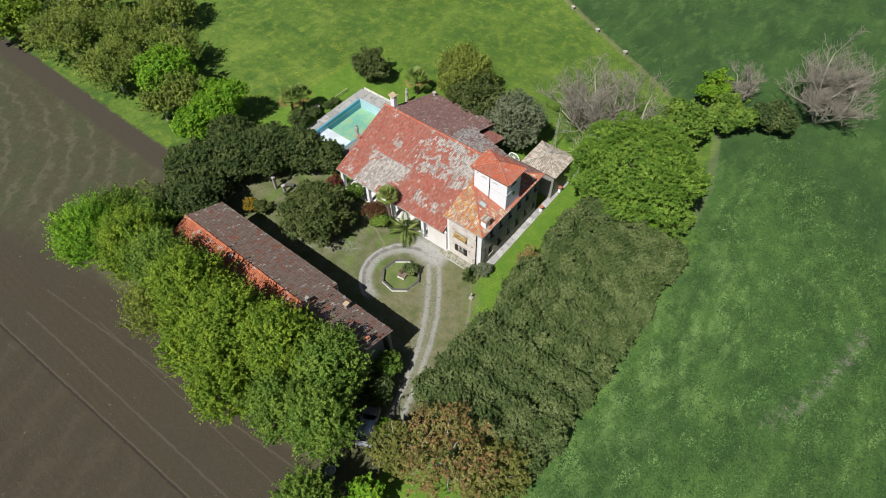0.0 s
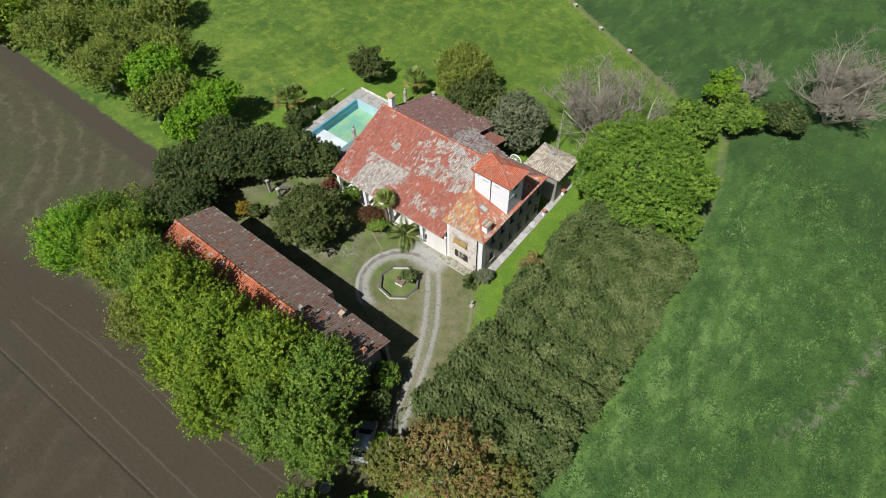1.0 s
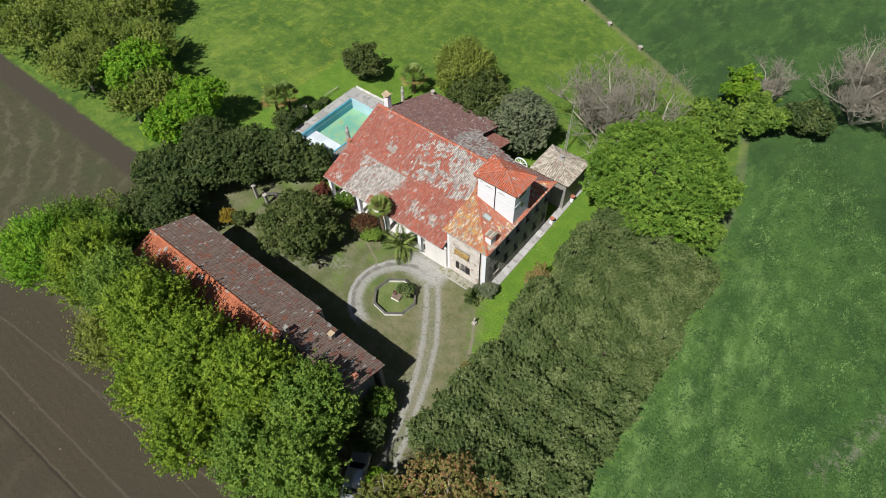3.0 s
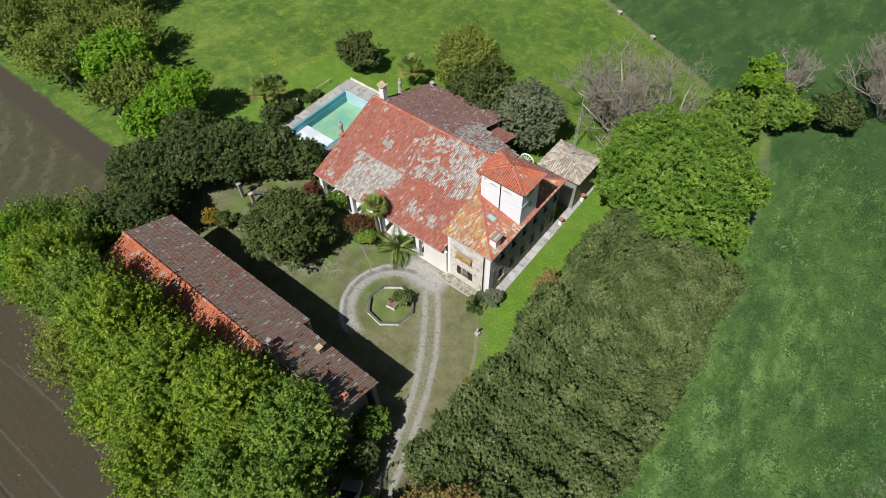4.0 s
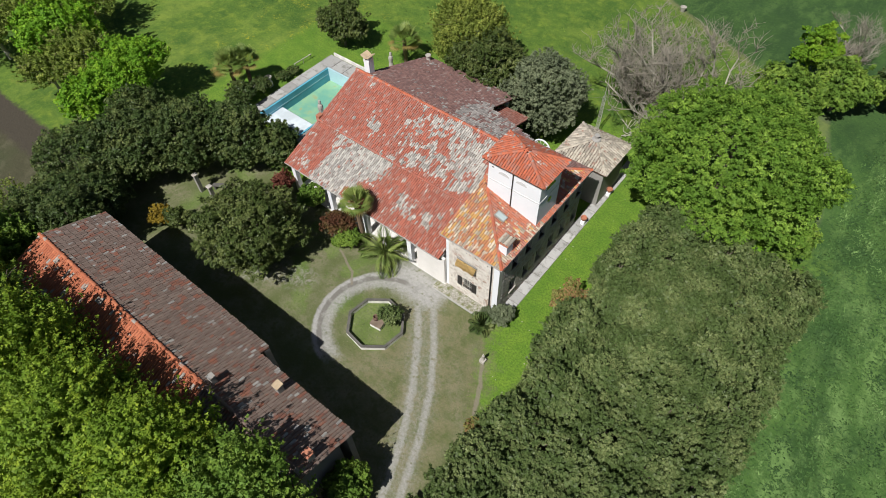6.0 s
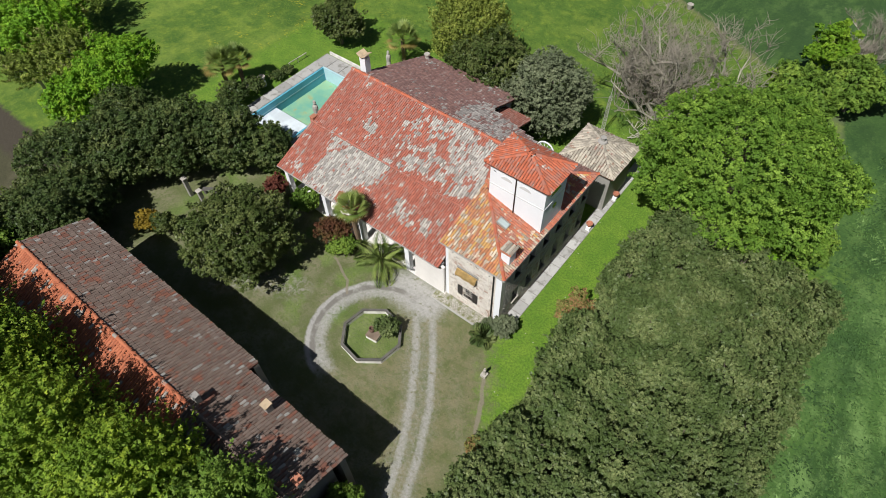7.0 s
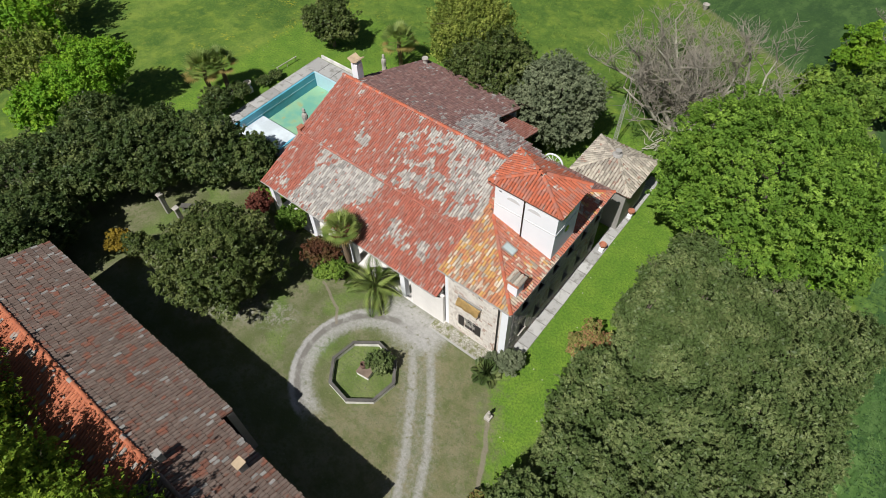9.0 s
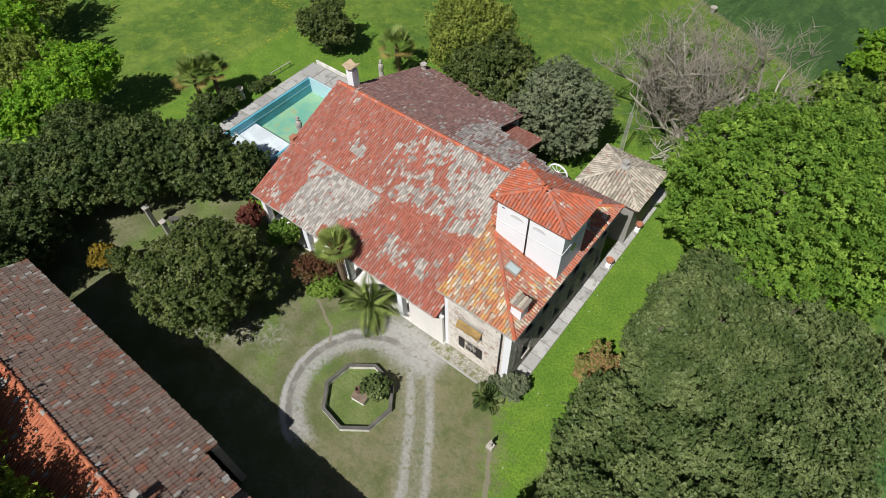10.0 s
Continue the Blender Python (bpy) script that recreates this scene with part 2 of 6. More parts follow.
M["leaf_purple"] = leaf_material("leaf_purple", (0.105, 0.066, 0.066), (0.42, 0.33, 0.335), 0.33, 0.25)
M["leaf_yellow"] = leaf_material("leaf_yellow", (0.3, 0.213, 0.025), (0.413, 0.3, 0.037))
M["leaf_palm"] = leaf_material("leaf_palm", (0.125, 0.200, 0.045), (0.30, 0.37, 0.10), 0.45)
M["frond_dry"] = leaf_material("frond_dry", (0.312, 0.237, 0.075), (0.413, 0.312, 0.112), 0.7)


def pool_floor_material():
    n = Nodes("pool_floor_residue", 0.5)
    w = n.noise(2.2, 4)
    c = n.mix(n.step(w, 0.4, 0.6), (0.16, 0.40, 0.30), (0.26, 0.46, 0.28))
    c = n.mix(n.step(n.noise(1.1, 5), 0.58, 0.72), c, (0.34, 0.36, 0.18))
    n.color(c)
    return n.mat


M["pool_floor"] = pool_floor_material()


def ground_material():
    """Meadow, lawn, dry court, gravel drive and ploughed field on the one sheet of ground."""
    n = Nodes("ground", 0.95)
    x0, y0, _ = n.xyz()
    wob = n.math("MULTIPLY", n.math("SUBTRACT", n.noise(1.1, 4), 0.5), 1.1)
    wob2 = n.math("MULTIPLY", n.math("SUBTRACT", n.noise(0.9, 4, stretch=(1, 1, 1, 40)), 0.5), 1.1)
    x, y = n.math("ADD", x0, wob), n.math("ADD", y0, wob2)
    xs, ys = n.math("ADD", x0, n.math("MULTIPLY", wob, 0.3)), n.math("ADD", y0, n.math("MULTIPLY", wob2, 0.3))

    def box(xa, xb, ya, yb, s=0.6):
        return n.math("MULTIPLY", n.math("MULTIPLY", n.step(x, xa - s, xa + s), n.step(x, xb + s, xb - s)),
                      n.math("MULTIPLY", n.step(y, ya - s, ya + s), n.step(y, yb + s, yb - s)))

    def seg(ax, ay, bx, by):
        dx, dy = bx - ax, by - ay
        ll = dx * dx + dy * dy
        px, py = n.math("SUBTRACT", xs, ax), n.math("SUBTRACT", ys, ay)
        h = n.math("DIVIDE", n.math("ADD", n.math("MULTIPLY", px, dx), n.math("MULTIPLY", py, dy)), ll, clamp=True)
        ex, ey = n.math("SUBTRACT", px, n.math("MULTIPLY", h, dx)), n.math("SUBTRACT", py, n.math("MULTIPLY", h, dy))
        return n.math("SQRT", n.math("ADD", n.math("MULTIPLY", ex, ex), n.math("MULTIPLY", ey, ey)))

    def line(points):
        d = None
        for a, b in zip(points, points[1:]):
            e = seg(*a, *b)
            d = e if d is None else n.math("MINIMUM", d, e)
        return d

    def either(a, b):
        return n.math("MAXIMUM", a, b)

    fine, mid, big = n.noise(0.25, 5), n.noise(1.6, 5), n.noise(9, 4)
    tuft = n.noise(0.7, 5, 0.65)
    # meadows
    meadow = n.mix(n.step(big, 0.38, 0.62), (0.052, 0.115, 0.012), (0.104, 0.180, 0.019))
    meadow = n.mix(n.step(mid, 0.45, 0.72), meadow, (0.158, 0.228, 0.024))
    meadow = n.mix(n.math("MULTIPLY", n.step(n.noise(0.3, 5, 0.8), 0.50, 0.66), 0.5), meadow, (0.195, 0.275, 0.026))
    meadow = n.mix(n.math("MULTIPLY", n.step(tuft, 0.62, 0.35), 0.45), meadow, (0.036, 0.092, 0.008))
    meadow = n.mix(n.math("MULTIPLY", n.step(n.noise(2.2, 5, 0.7), 0.60, 0.74), 0.55), meadow, (0.216, 0.248, 0.040))
    meadow = n.mix(n.math("MULTIPLY", n.step(n.noise(5.0, 6, 0.68, stretch=(1, 0.6, 1, 20)), 0.50, 0.66), 0.40), meadow, (0.200, 0.270, 0.040))
    meadow = n.mix(n.math("MULTIPLY", n.step(n.noise(3.6, 5, 0.65, stretch=(0.6, 1, 1, 20)), 0.46, 0.34), 0.6), meadow, (0.034, 0.092, 0.010))
    bloom = n.math("MULTIPLY", box(-48, -31, 8, 27, 2.5), n.math("MULTIPLY", n.step(n.noise(2.4, 3), 0.52, 0.62), n.step(n.noise(0.35, 4, 0.7), 0.50, 0.64)))
    meadow = n.mix(n.math("MULTIPLY", bloom, 0.8), meadow, (0.42, 0.38, 0.02))
    # tall crop, laid over by the wind in pale and dark drifts
    wind = n.noise(5.0, 6, 0.62, stretch=(1, 0.5, 1, 28))
    sway = n.noise(2.0, 6, 0.70, stretch=(1, 0.42, 1, -35))
    crop = n.mix(n.step(wind, 0.36, 0.60), (0.022, 0.066, 0.010), (0.058, 0.132, 0.022))
    crop = n.mix(n.math("MULTIPLY", n.step(sway, 0.48, 0.66), 0.8), crop, (0.108, 0.200, 0.042))
    crop = n.mix(n.math("MULTIPLY", n.step(n.noise(0.28, 5, 0.8), 0.52, 0.66), 0.5), crop, (0.140, 0.245, 0.056))
    crop = n.mix(n.math("MULTIPLY", n.step(n.noise(0.5, 5, 0.75), 0.48, 0.36), 0.6), crop, (0.014, 0.052, 0.010))
    pale = n.math("MULTIPLY", n.step(line([(19, -12), (23, 2), (23, 16)]), 8.0, 1.0), n.step(n.noise(2.0, 6, 0.7, stretch=(1, 0.55, 1, 28)), 0.44, 0.66))
    crop = n.mix(n.math("MULTIPLY", pale, 0.75), crop, (0.190, 0.315, 0.090))
    lush = n.math("MULTIPLY", n.step(line([(17.4, -22), (17.4, 20)]), 3.2, 0.4), n.step(n.noise(1.3, 5, 0.7), 0.40, 0.62))
    crop = n.mix(n.math("MULTIPLY", lush, 0.6), crop, (0.150, 0.262, 0.036))
    crop = n.mix(n.math("MULTIPLY", n.step(big, 0.45, 0.7), 0.6), crop, (0.022, 0.066, 0.013))
    crop = n.mix(0.12, crop, (0.008, 0.024, 0.004))
    base = n.mix(either(box(17.3, 600, -400, 43, 0.5), box(13.6, 600, 20, 43, 0.5)), meadow, crop)
    base = n.mix(n.math("MULTIPLY", n.step(line([(17, 46), (60, 70), (200, 150)]), 2.0, 0.6), 0.8), base, (0.15, 0.13, 0.08))
    beyond = n.math("ADD", n.math("SUBTRACT", y, 50.0), n.math("MULTIPLY", n.math("ADD", x, 7.4), 0.524))
    base = n.mix(n.step(beyond, -0.3, 0.5), base, n.mix(0.35, crop, (0.020, 0.054, 0.011)))
    verge = n.math("MULTIPLY", n.step(n.math("ABSOLUTE", beyond), 0.9, 0.3), n.step(x, 6, 2))
    base = n.mix(n.math("MULTIPLY", verge, 0.5), base, (0.20, 0.19, 0.09))
    bare = n.step(line([(33.4, 2.4), (34.0, 3.9), (37.0, 12.1), (37.8, 19.0)]), 1.15, 0.4)
    base = n.mix(n.math("MULTIPLY", bare, n.math("MULTIPLY", n.step(n.noise(1.0, 5), 0.42, 0.62), 0.75)), base, (0.19, 0.175, 0.14))
    base = n.mix(n.math("MULTIPLY", n.step(line([(31.5, 4.0), (34.6, 11.5), (37.0, 20.0)]), 1.2, 0.5), 0.5), base, (0.03, 0.09, 0.015))
    path = n.step(line([(16.6, 22.0), (15.6, 30.0), (12.6, 40.0)]), 0.8, 0.3)
    base = n.mix(n.math("MULTIPLY", path, 0.25), base, (0.22, 0.20, 0.12))
    # garden lawn
    lawn = n.mix(n.step(mid, 0.35, 0.7), (0.104, 0.208, 0.014), (0.160, 0.268, 0.022))
    lawn = n.mix(n.math("MULTIPLY", n.step(n.noise(0.16, 5, 0.75), 0.42, 0.62), 0.65), lawn, (0.040, 0.096, 0.010))
    lawn = n.mix(n.math("MULTIPLY", n.step(n.voronoi(0.9), 0.07, 0.04), 0.8), lawn, (0.45, 0.47, 0.36))
    base = n.mix(box(-42, 13.2, -28, 26, 0.8), base, lawn)
    # dry court between house and barn
    dry = n.mix(n.step(mid, 0.38, 0.62), (0.096, 0.116, 0.038), (0.178, 0.172, 0.098))
    dry = n.mix(n.step(n.noise(0.35, 5, 0.7), 0.47, 0.68), dry, (0.104, 0.126, 0.040))
    dry = n.mix(n.math("MULTIPLY", n.step(n.noise(0.18, 5, 0.7), 0.55, 0.7), 0.6), dry, (0.25, 0.22, 0.145))
    court = n.math("MULTIPLY", box(-36, 6.5, -24, 0.6, 1.2), n.step(n.math("ADD", x, n.math("MULTIPLY", y, 0.62)), 2.4, -3.6))
    court = n.step(n.math("ADD", court, n.math("MULTIPLY", n.math("SUBTRACT", n.noise(1.3, 6, 0.75), 0.5), 1.8)), 0.2, 0.8)
    tan = n.math("MULTIPLY", box(-7, 3.5, -18, -0.8, 1.6), n.step(n.noise(1.1, 5, 0.7), 0.36, 0.62))
    dry = n.mix(n.math("MULTIPLY", tan, 0.6), dry, (0.215, 0.184, 0.106))
    dry = n.mix(n.math("MULTIPLY", n.step(n.noise(0.8, 6, 0.75), 0.46, 0.66), 0.7), dry, (0.082, 0.108, 0.026))
    base = n.mix(court, base, dry)
    green = n.math("MULTIPLY", n.step(n.noise(2.6, 3), 0.47, 0.6), n.math("MULTIPLY", box(-30, -9.5, -9, 0.5, 1.0), 0.4))
    base = n.mix(green, base, lawn)
    bedding = n.step(n.math("SQRT", n.math("ADD", n.math("POWER", n.math("ADD", x0, 7.1), 2.0), n.math("POWER", n.math("ADD", y0, 6.25), 2.0))), 2.3, 2.2)
    base = n.mix(n.math("MULTIPLY", bedding, 0.4), base, lawn)
    stony = n.math("MULTIPLY", n.step(line([(-20.5, -10.2), (-17.4, -7.9), (-14.8, -6.6)]), 1.7, 0.3), n.step(n.noise(0.4, 5, 0.75), 0.45, 0.62))
    base = n.mix(n.math("MULTIPLY", stony, 0.7), base, (0.30, 0.285, 0.25))
    # gravel: ring round the bed, forecourt, two wheel tracks out to the gate
    gravel = n.mix(fine, (0.25, 0.245, 0.225), (0.43, 0.42, 0.395))
    gravel = n.mix(n.math("MULTIPLY", n.step(n.noise(1.4, 5, 0.7), 0.5, 0.72), 0.7), gravel, (0.20, 0.195, 0.175))
    rx, ry = n.math("ADD", xs, 7.1), n.math("ADD", ys, 6.25)
    rad = n.math("SQRT", n.math("ADD", n.math("MULTIPLY", rx, rx), n.math("MULTIPLY", ry, ry)))
    ring = n.math("MULTIPLY", n.math("ADD", n.math("MULTIPLY", n.step(rad, 2.9, 3.9), 0.72), n.math("MULTIPLY", n.step(rad, 4.55, 4.75), 0.28)), n.step(rad, 5.25, 4.85))
    ring = n.math("MULTIPLY", ring, n.math("MULTIPLY", n.step(n.math("SUBTRACT", y0, x0), -4.2, -1.2), n.step(x0, -4.8, -7.5)))
    fore = n.math("MULTIPLY", box(-9.6, -4.2, -3.0, 0.3, 1.2), 0.9)
    left = n.step(line([(-6.0, -2.4), (-3.4, -5.6), (-1.35, -8.65), (0.4, -11.8), (1.9, -15.5), (3.4, -20)]), 0.66, 0.08)
    right = n.step(line([(-5.0, -1.7), (-2.3, -5.0), (-0.3, -7.85), (1.4, -11.2), (2.9, -15.0), (4.6, -20)]), 0.62, 0.08)
    worn = n.math("MULTIPLY", n.step(line([(-5.5, -2.2), (-0.8, -8.3), (2.4, -15.2), (4, -20)]), 2.2, 0.7), 0.34)
    drive = either(either(ring, fore), either(n.math("MULTIPLY", either(left, right), 0.66), worn))
    drive = n.math("MULTIPLY", drive, n.math("ADD", n.step(n.noise(0.5, 5), 0.25, 0.55), 0.45, clamp=True))
    drive = n.step(n.math("ADD", drive, n.math("MULTIPLY", n.math("SUBTRACT", n.noise(0.22, 5, 0.75), 0.5), 1.0)), 0.10, 0.95)
    base = n.mix(drive, base, gravel)
    dark_band = n.math("MULTIPLY", n.math("MULTIPLY", n.step(rad, 4.15, 4.35), n.step(rad, 4.78, 4.6)), n.math("MULTIPLY", n.step(n.math("SUBTRACT", y0, x0), -3.0, -0.5), n.step(x0, -6.5, -8.5)))
    base = n.mix(n.math("MULTIPLY", dark_band, n.step(n.noise(0.7, 4), 0.25, 0.55)), base, (0.175, 0.165, 0.145))
    # narrow trodden lines in the grass
    thin = either(n.step(line([(1.40, -3.9), (2.4, -5.5), (3.5, -7.8)]), 0.20, 0.08), n.step(line([(-14.6, -2.6), (-12.2, -3.7), (-11.3, -4.6)]), 0.14, 0.06))
    base = n.mix(n.math("MULTIPLY", thin, 0.8), base, (0.22, 0.19, 0.14))
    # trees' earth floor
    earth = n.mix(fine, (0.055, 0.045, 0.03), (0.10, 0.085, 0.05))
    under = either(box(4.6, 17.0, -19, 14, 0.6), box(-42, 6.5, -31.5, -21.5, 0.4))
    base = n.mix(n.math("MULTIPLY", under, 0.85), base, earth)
    # ploughed field beyond the trees
    row = n.math("SINE", n.math("MULTIPLY", n.math("ADD", y0, n.math("MULTIPLY", x0, 0.02)), 6.283 / 0.75))
    clod = n.noise(0.28, 5, 0.7)
    soil = n.mix(n.math("ADD", n.math("MULTIPLY", clod, 0.7), n.math("MULTIPLY", row, 0.035)), (0.036, 0.029, 0.016), (0.098, 0.080, 0.046))
    soil = n.mix(n.step(n.noise(6, 4, stretch=(0.35, 1, 1, 0)), 0.42, 0.66), soil, (0.056, 0.047, 0.028))
    drift = n.noise(2.6, 5, 0.65)
    cross = n.math("SINE", n.math("ADD", n.math("MULTIPLY", n.math("ADD", n.math("MULTIPLY", x0, 0.96), n.math("MULTIPLY", y0, 0.28)), 6.283 / 4.2), n.math("MULTIPLY", drift, 9.0)))
    low = n.step(y0, -38.0, -39.0)
    soil = n.mix(n.math("MULTIPLY", n.math("MULTIPLY", n.step(cross, 0.4, 1.0), low), 0.20), soil, (0.105, 0.086, 0.055))
    soil = n.mix(n.math("MULTIPLY", n.math("MULTIPLY", n.step(cross, -0.55, -0.98), low), 0.22), soil, (0.040, 0.034, 0.019))
    soil = n.mix(n.math("MULTIPLY", n.step(n.noise(0.5, 3), 0.70, 0.74), 0.8), soil, (0.22, 0.20, 0.16))
    sand = n.mix(n.noise(1.4, 5, 0.6), (0.050, 0.051, 0.022), (0.090, 0.083, 0.042))
    sand = n.mix(n.step(n.noise(5, 3, stretch=(0.5, 1, 1, -20)), 0.45, 0.65), sand, (0.062, 0.070, 0.028))
    turn = n.math("SQRT", n.math("ADD", n.math("POWER", n.math("ADD", x0, 82.0), 2.0), n.math("POWER", n.math("MULTIPLY", n.math("ADD", y0, 40.0), 1.25), 2.0)))
    swirl = n.math("SINE", n.math("ADD", n.math("MULTIPLY", turn, 6.283 / 3.4), n.math("MULTIPLY", drift, 11.0)))
    sand = n.mix(n.math("MULTIPLY", n.math("MULTIPLY", n.step(swirl, 0.3, 1.0), n.step(n.noise(4.0, 4), 0.36, 0.60)), 0.55), sand, (0.130, 0.120, 0.070))
    sand = n.mix(n.math("MULTIPLY", n.step(swirl, -0.5, -0.98), 0.14), sand, (0.040, 0.044, 0.018))
    sand = n.mix(n.math("MULTIPLY", n.step(n.noise(0.5, 4, 0.7), 0.60, 0.70), 0.6), sand, (0.035, 0.050, 0.016))
    rough = n.noise(0.7, 6, 0.8)
    sand = n.mix(n.math("MULTIPLY", n.step(rough, 0.54, 0.68), 0.55), sand, (0.120, 0.112, 0.066))
    sand = n.mix(n.math("MULTIPLY", n.step(rough, 0.46, 0.34), 0.55), sand, (0.034, 0.036, 0.017))
    soil = n.mix(n.math("MULTIPLY", n.step(rough, 0.56, 0.70), 0.35), soil, (0.098, 0.080, 0.050))
    plough = n.mix(n.step(n.math("ADD", y, n.math("MULTIPLY", n.math("ADD", x, 40), -0.22)), -31, -27), soil, sand)
    strip = n.math("MULTIPLY", n.step(y, -13.7, -12.7), n.step(x, -35, -40))
    plough = n.mix(strip, plough, n.mix(clod, (0.046, 0.038, 0.026), (0.074, 0.061, 0.041)))
    for ax, ay, bx, by, ww in ((-38.8, -33.4, 6.0, -28.8, 0.09), (-37.8, -36.4, 6.0, -34.9, 0.10), (-30.0, -32.0, 6.0, -31.6, 0.06)):
        rut = n.step(seg(ax, ay, bx, by), ww * 1.6, ww * 0.4)
        plough = n.mix(n.math("MULTIPLY", rut, 0.45), plough, (0.130, 0.112, 0.078))
    gully = n.step(seg(-44.0, -39.5, 12.0, -36.7), 0.17, 0.06)
    plough = n.mix(n.math("MULTIPLY", gully, 0.85), plough, (0.026, 0.020, 0.014))
    bank = n.step(seg(-44.0, -39.3, 12.0, -36.5), 0.13, 0.04)
    plough = n.mix(n.math("MULTIPLY", bank, 0.5), plough, (0.125, 0.105, 0.072))
    in_field = either(n.math("MULTIPLY", n.step(y, -9.6, -10.3), n.step(x, -39.5, -40.6)), n.step(y, -27.8, -28.8))
    plough = n.mix(0.15, plough, (0.020, 0.017, 0.010))
    base = n.mix(in_field, base, plough)
    n.color(base)
    height = n.math("ADD", n.math("MULTIPLY", tuft, 1.0), n.math("MULTIPLY", fine, 0.6))
    n.bump(height, 0.55, 0.12)
    return n.mat


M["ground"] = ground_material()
M["glass_pale"] = plain("skylight_glass", (0.42, 0.50, 0.50), 0.12, vary=0.15, bump=0.0)
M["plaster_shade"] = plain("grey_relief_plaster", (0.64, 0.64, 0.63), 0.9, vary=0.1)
M["white_worn"] = plain("worn_whitewash", (0.74, 0.72, 0.67), 0.9, size=0.25, vary=0.45)
M["terracotta_dark"] = plain("dark_terracotta", (0.17, 0.10, 0.075), 0.85, vary=0.3)
M["car_paint"] = plain("silver_car_paint", (0.55, 0.57, 0.60), 0.28, 0.5, vary=0.04, bump=0.0)
M["rubber"] = plain("tyre_rubber", (0.025, 0.025, 0.025), 0.85)
M["leaf_autumn"] = leaf_material("leaf_young_yellow", (0.19, 0.215, 0.05), (0.34, 0.33, 0.085), 0.7)
M["leaf_lime"] = leaf_material("leaf_lime_yellow", (0.165, 0.33, 0.025), (0.30, 0.45, 0.036))
M["leaf_magnolia"] = leaf_material("leaf_magnolia", (0.100, 0.145, 0.038), (0.235, 0.27, 0.090), 0.4)
M["leaf_russet"] = leaf_material("leaf_russet", (0.17, 0.075, 0.04), (0.13, 0.12, 0.03), 0.6)
M["hood_tile"] = plain("pale_hood_tile", (0.52, 0.40, 0.26), 0.9, size=0.15, vary=0.4)


def stone_piece_material(name, light, dark, joined):
    n = Nodes(name, 0.92)
    r = n.random(joined)
    r2 = n.math("FRACT", n.math("MULTIPLY", r, 41.7))
    tone = n.mix(r, dark, light)
    tone = n.mix(n.math("MULTIPLY", n.step(r2, 0.84, 0.88), 0.7), tone, (0.36, 0.20, 0.13))
    tone = n.mix(n.math("MULTIPLY", n.step(n.noise(1.1, 4), 0.42, 0.62), 0.45), tone, light)
    g = n.noise(0.05, 4)
    n.color(n.mix(n.math("MULTIPLY", g, 0.4), tone, tuple(c * 0.45 for c in dark)))
    return n.bump(g, 0.5, 0.02).mat


for joined in (True, False):
    s = "" if joined else "_single"
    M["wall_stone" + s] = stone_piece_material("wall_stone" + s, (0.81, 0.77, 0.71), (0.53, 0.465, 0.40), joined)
    # east wall's copy of the stone: the wall's shade put into darker tones
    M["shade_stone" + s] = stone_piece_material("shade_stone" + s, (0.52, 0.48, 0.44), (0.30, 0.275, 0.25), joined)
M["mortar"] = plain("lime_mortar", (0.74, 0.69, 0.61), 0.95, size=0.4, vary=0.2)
# mortar darkened likewise, shade of the east wall put into its colour
M["mortar_shade"] = plain("shade_mortar", (0.42, 0.39, 0.36), 0.95, size=0.4, vary=0.3)


def slab_material(name="paving_slab", k=1.0):
    n = Nodes(name, 0.92)
    r = n.random(False)
    g = n.noise(0.12, 5)
    tone = n.mix(r, (0.36 * k, 0.355 * k, 0.34 * k), (0.56 * k, 0.555 * k, 0.53 * k))
    tone = n.mix(n.math("MULTIPLY", n.step(n.noise(0.7, 5, 0.7), 0.5, 0.66), 0.7), tone, (0.17, 0.165, 0.14))
    n.color(n.mix(n.math("MULTIPLY", g, 0.3), tone, (0.2, 0.19, 0.17)))
    return n.bump(g, 0.4, 0.02).mat


M["slab"] = slab_material()
M["slab_deck"] = slab_material("pool_deck_slab", 0.85)
M["coping"] = plain("dark_weathered_coping", (0.125, 0.118, 0.105), 0.95, size=0.25, vary=0.45)


def tuft_material(name, dark, mid, light, patch):
    n = Nodes(name, 0.85)
    r = n.random(True)
    tone = n.mix(n.step(n.noise(patch, 5, 0.62), 0.36, 0.6), dark, mid)
    tone = n.mix(n.math("MULTIPLY", r, 0.35), tone, tuple(c * 0.85 for c in dark))
    tone = n.mix(n.math("MULTIPLY", n.step(n.noise(patch * 0.6, 5, 0.65, stretch=(1, 0.5, 1, 30)), 0.48, 0.68), n.math("ADD", n.math("MULTIPLY", n.math("FRACT", n.math("MULTIPLY", r, 7.7)), 0.6), 0.3)), tone, light)
    n.color(tone)
    return n.mat


M["tuft_crop"] = tuft_material("crop_blades", (0.022, 0.064, 0.010), (0.058, 0.130, 0.022), (0.175, 0.290, 0.082), 2.8)
M["tuft_meadow"] = tuft_material("meadow_blades", (0.052, 0.118, 0.010), (0.098, 0.178, 0.016), (0.17, 0.245, 0.030), 3.2)
M["tuft_court"] = tuft_material("court_blades", (0.072, 0.092, 0.034), (0.135, 0.142, 0.075), (0.25, 0.235, 0.165), 0.9)
M["tuft_lawn"] = tuft_material("lawn_blades", (0.100, 0.195, 0.012), (0.155, 0.262, 0.018), (0.21, 0.32, 0.028), 1.2)
M["clod"] = tuft_material("soil_clods", (0.046, 0.038, 0.022), (0.076, 0.063, 0.038), (0.115, 0.097, 0.064), 4.0)


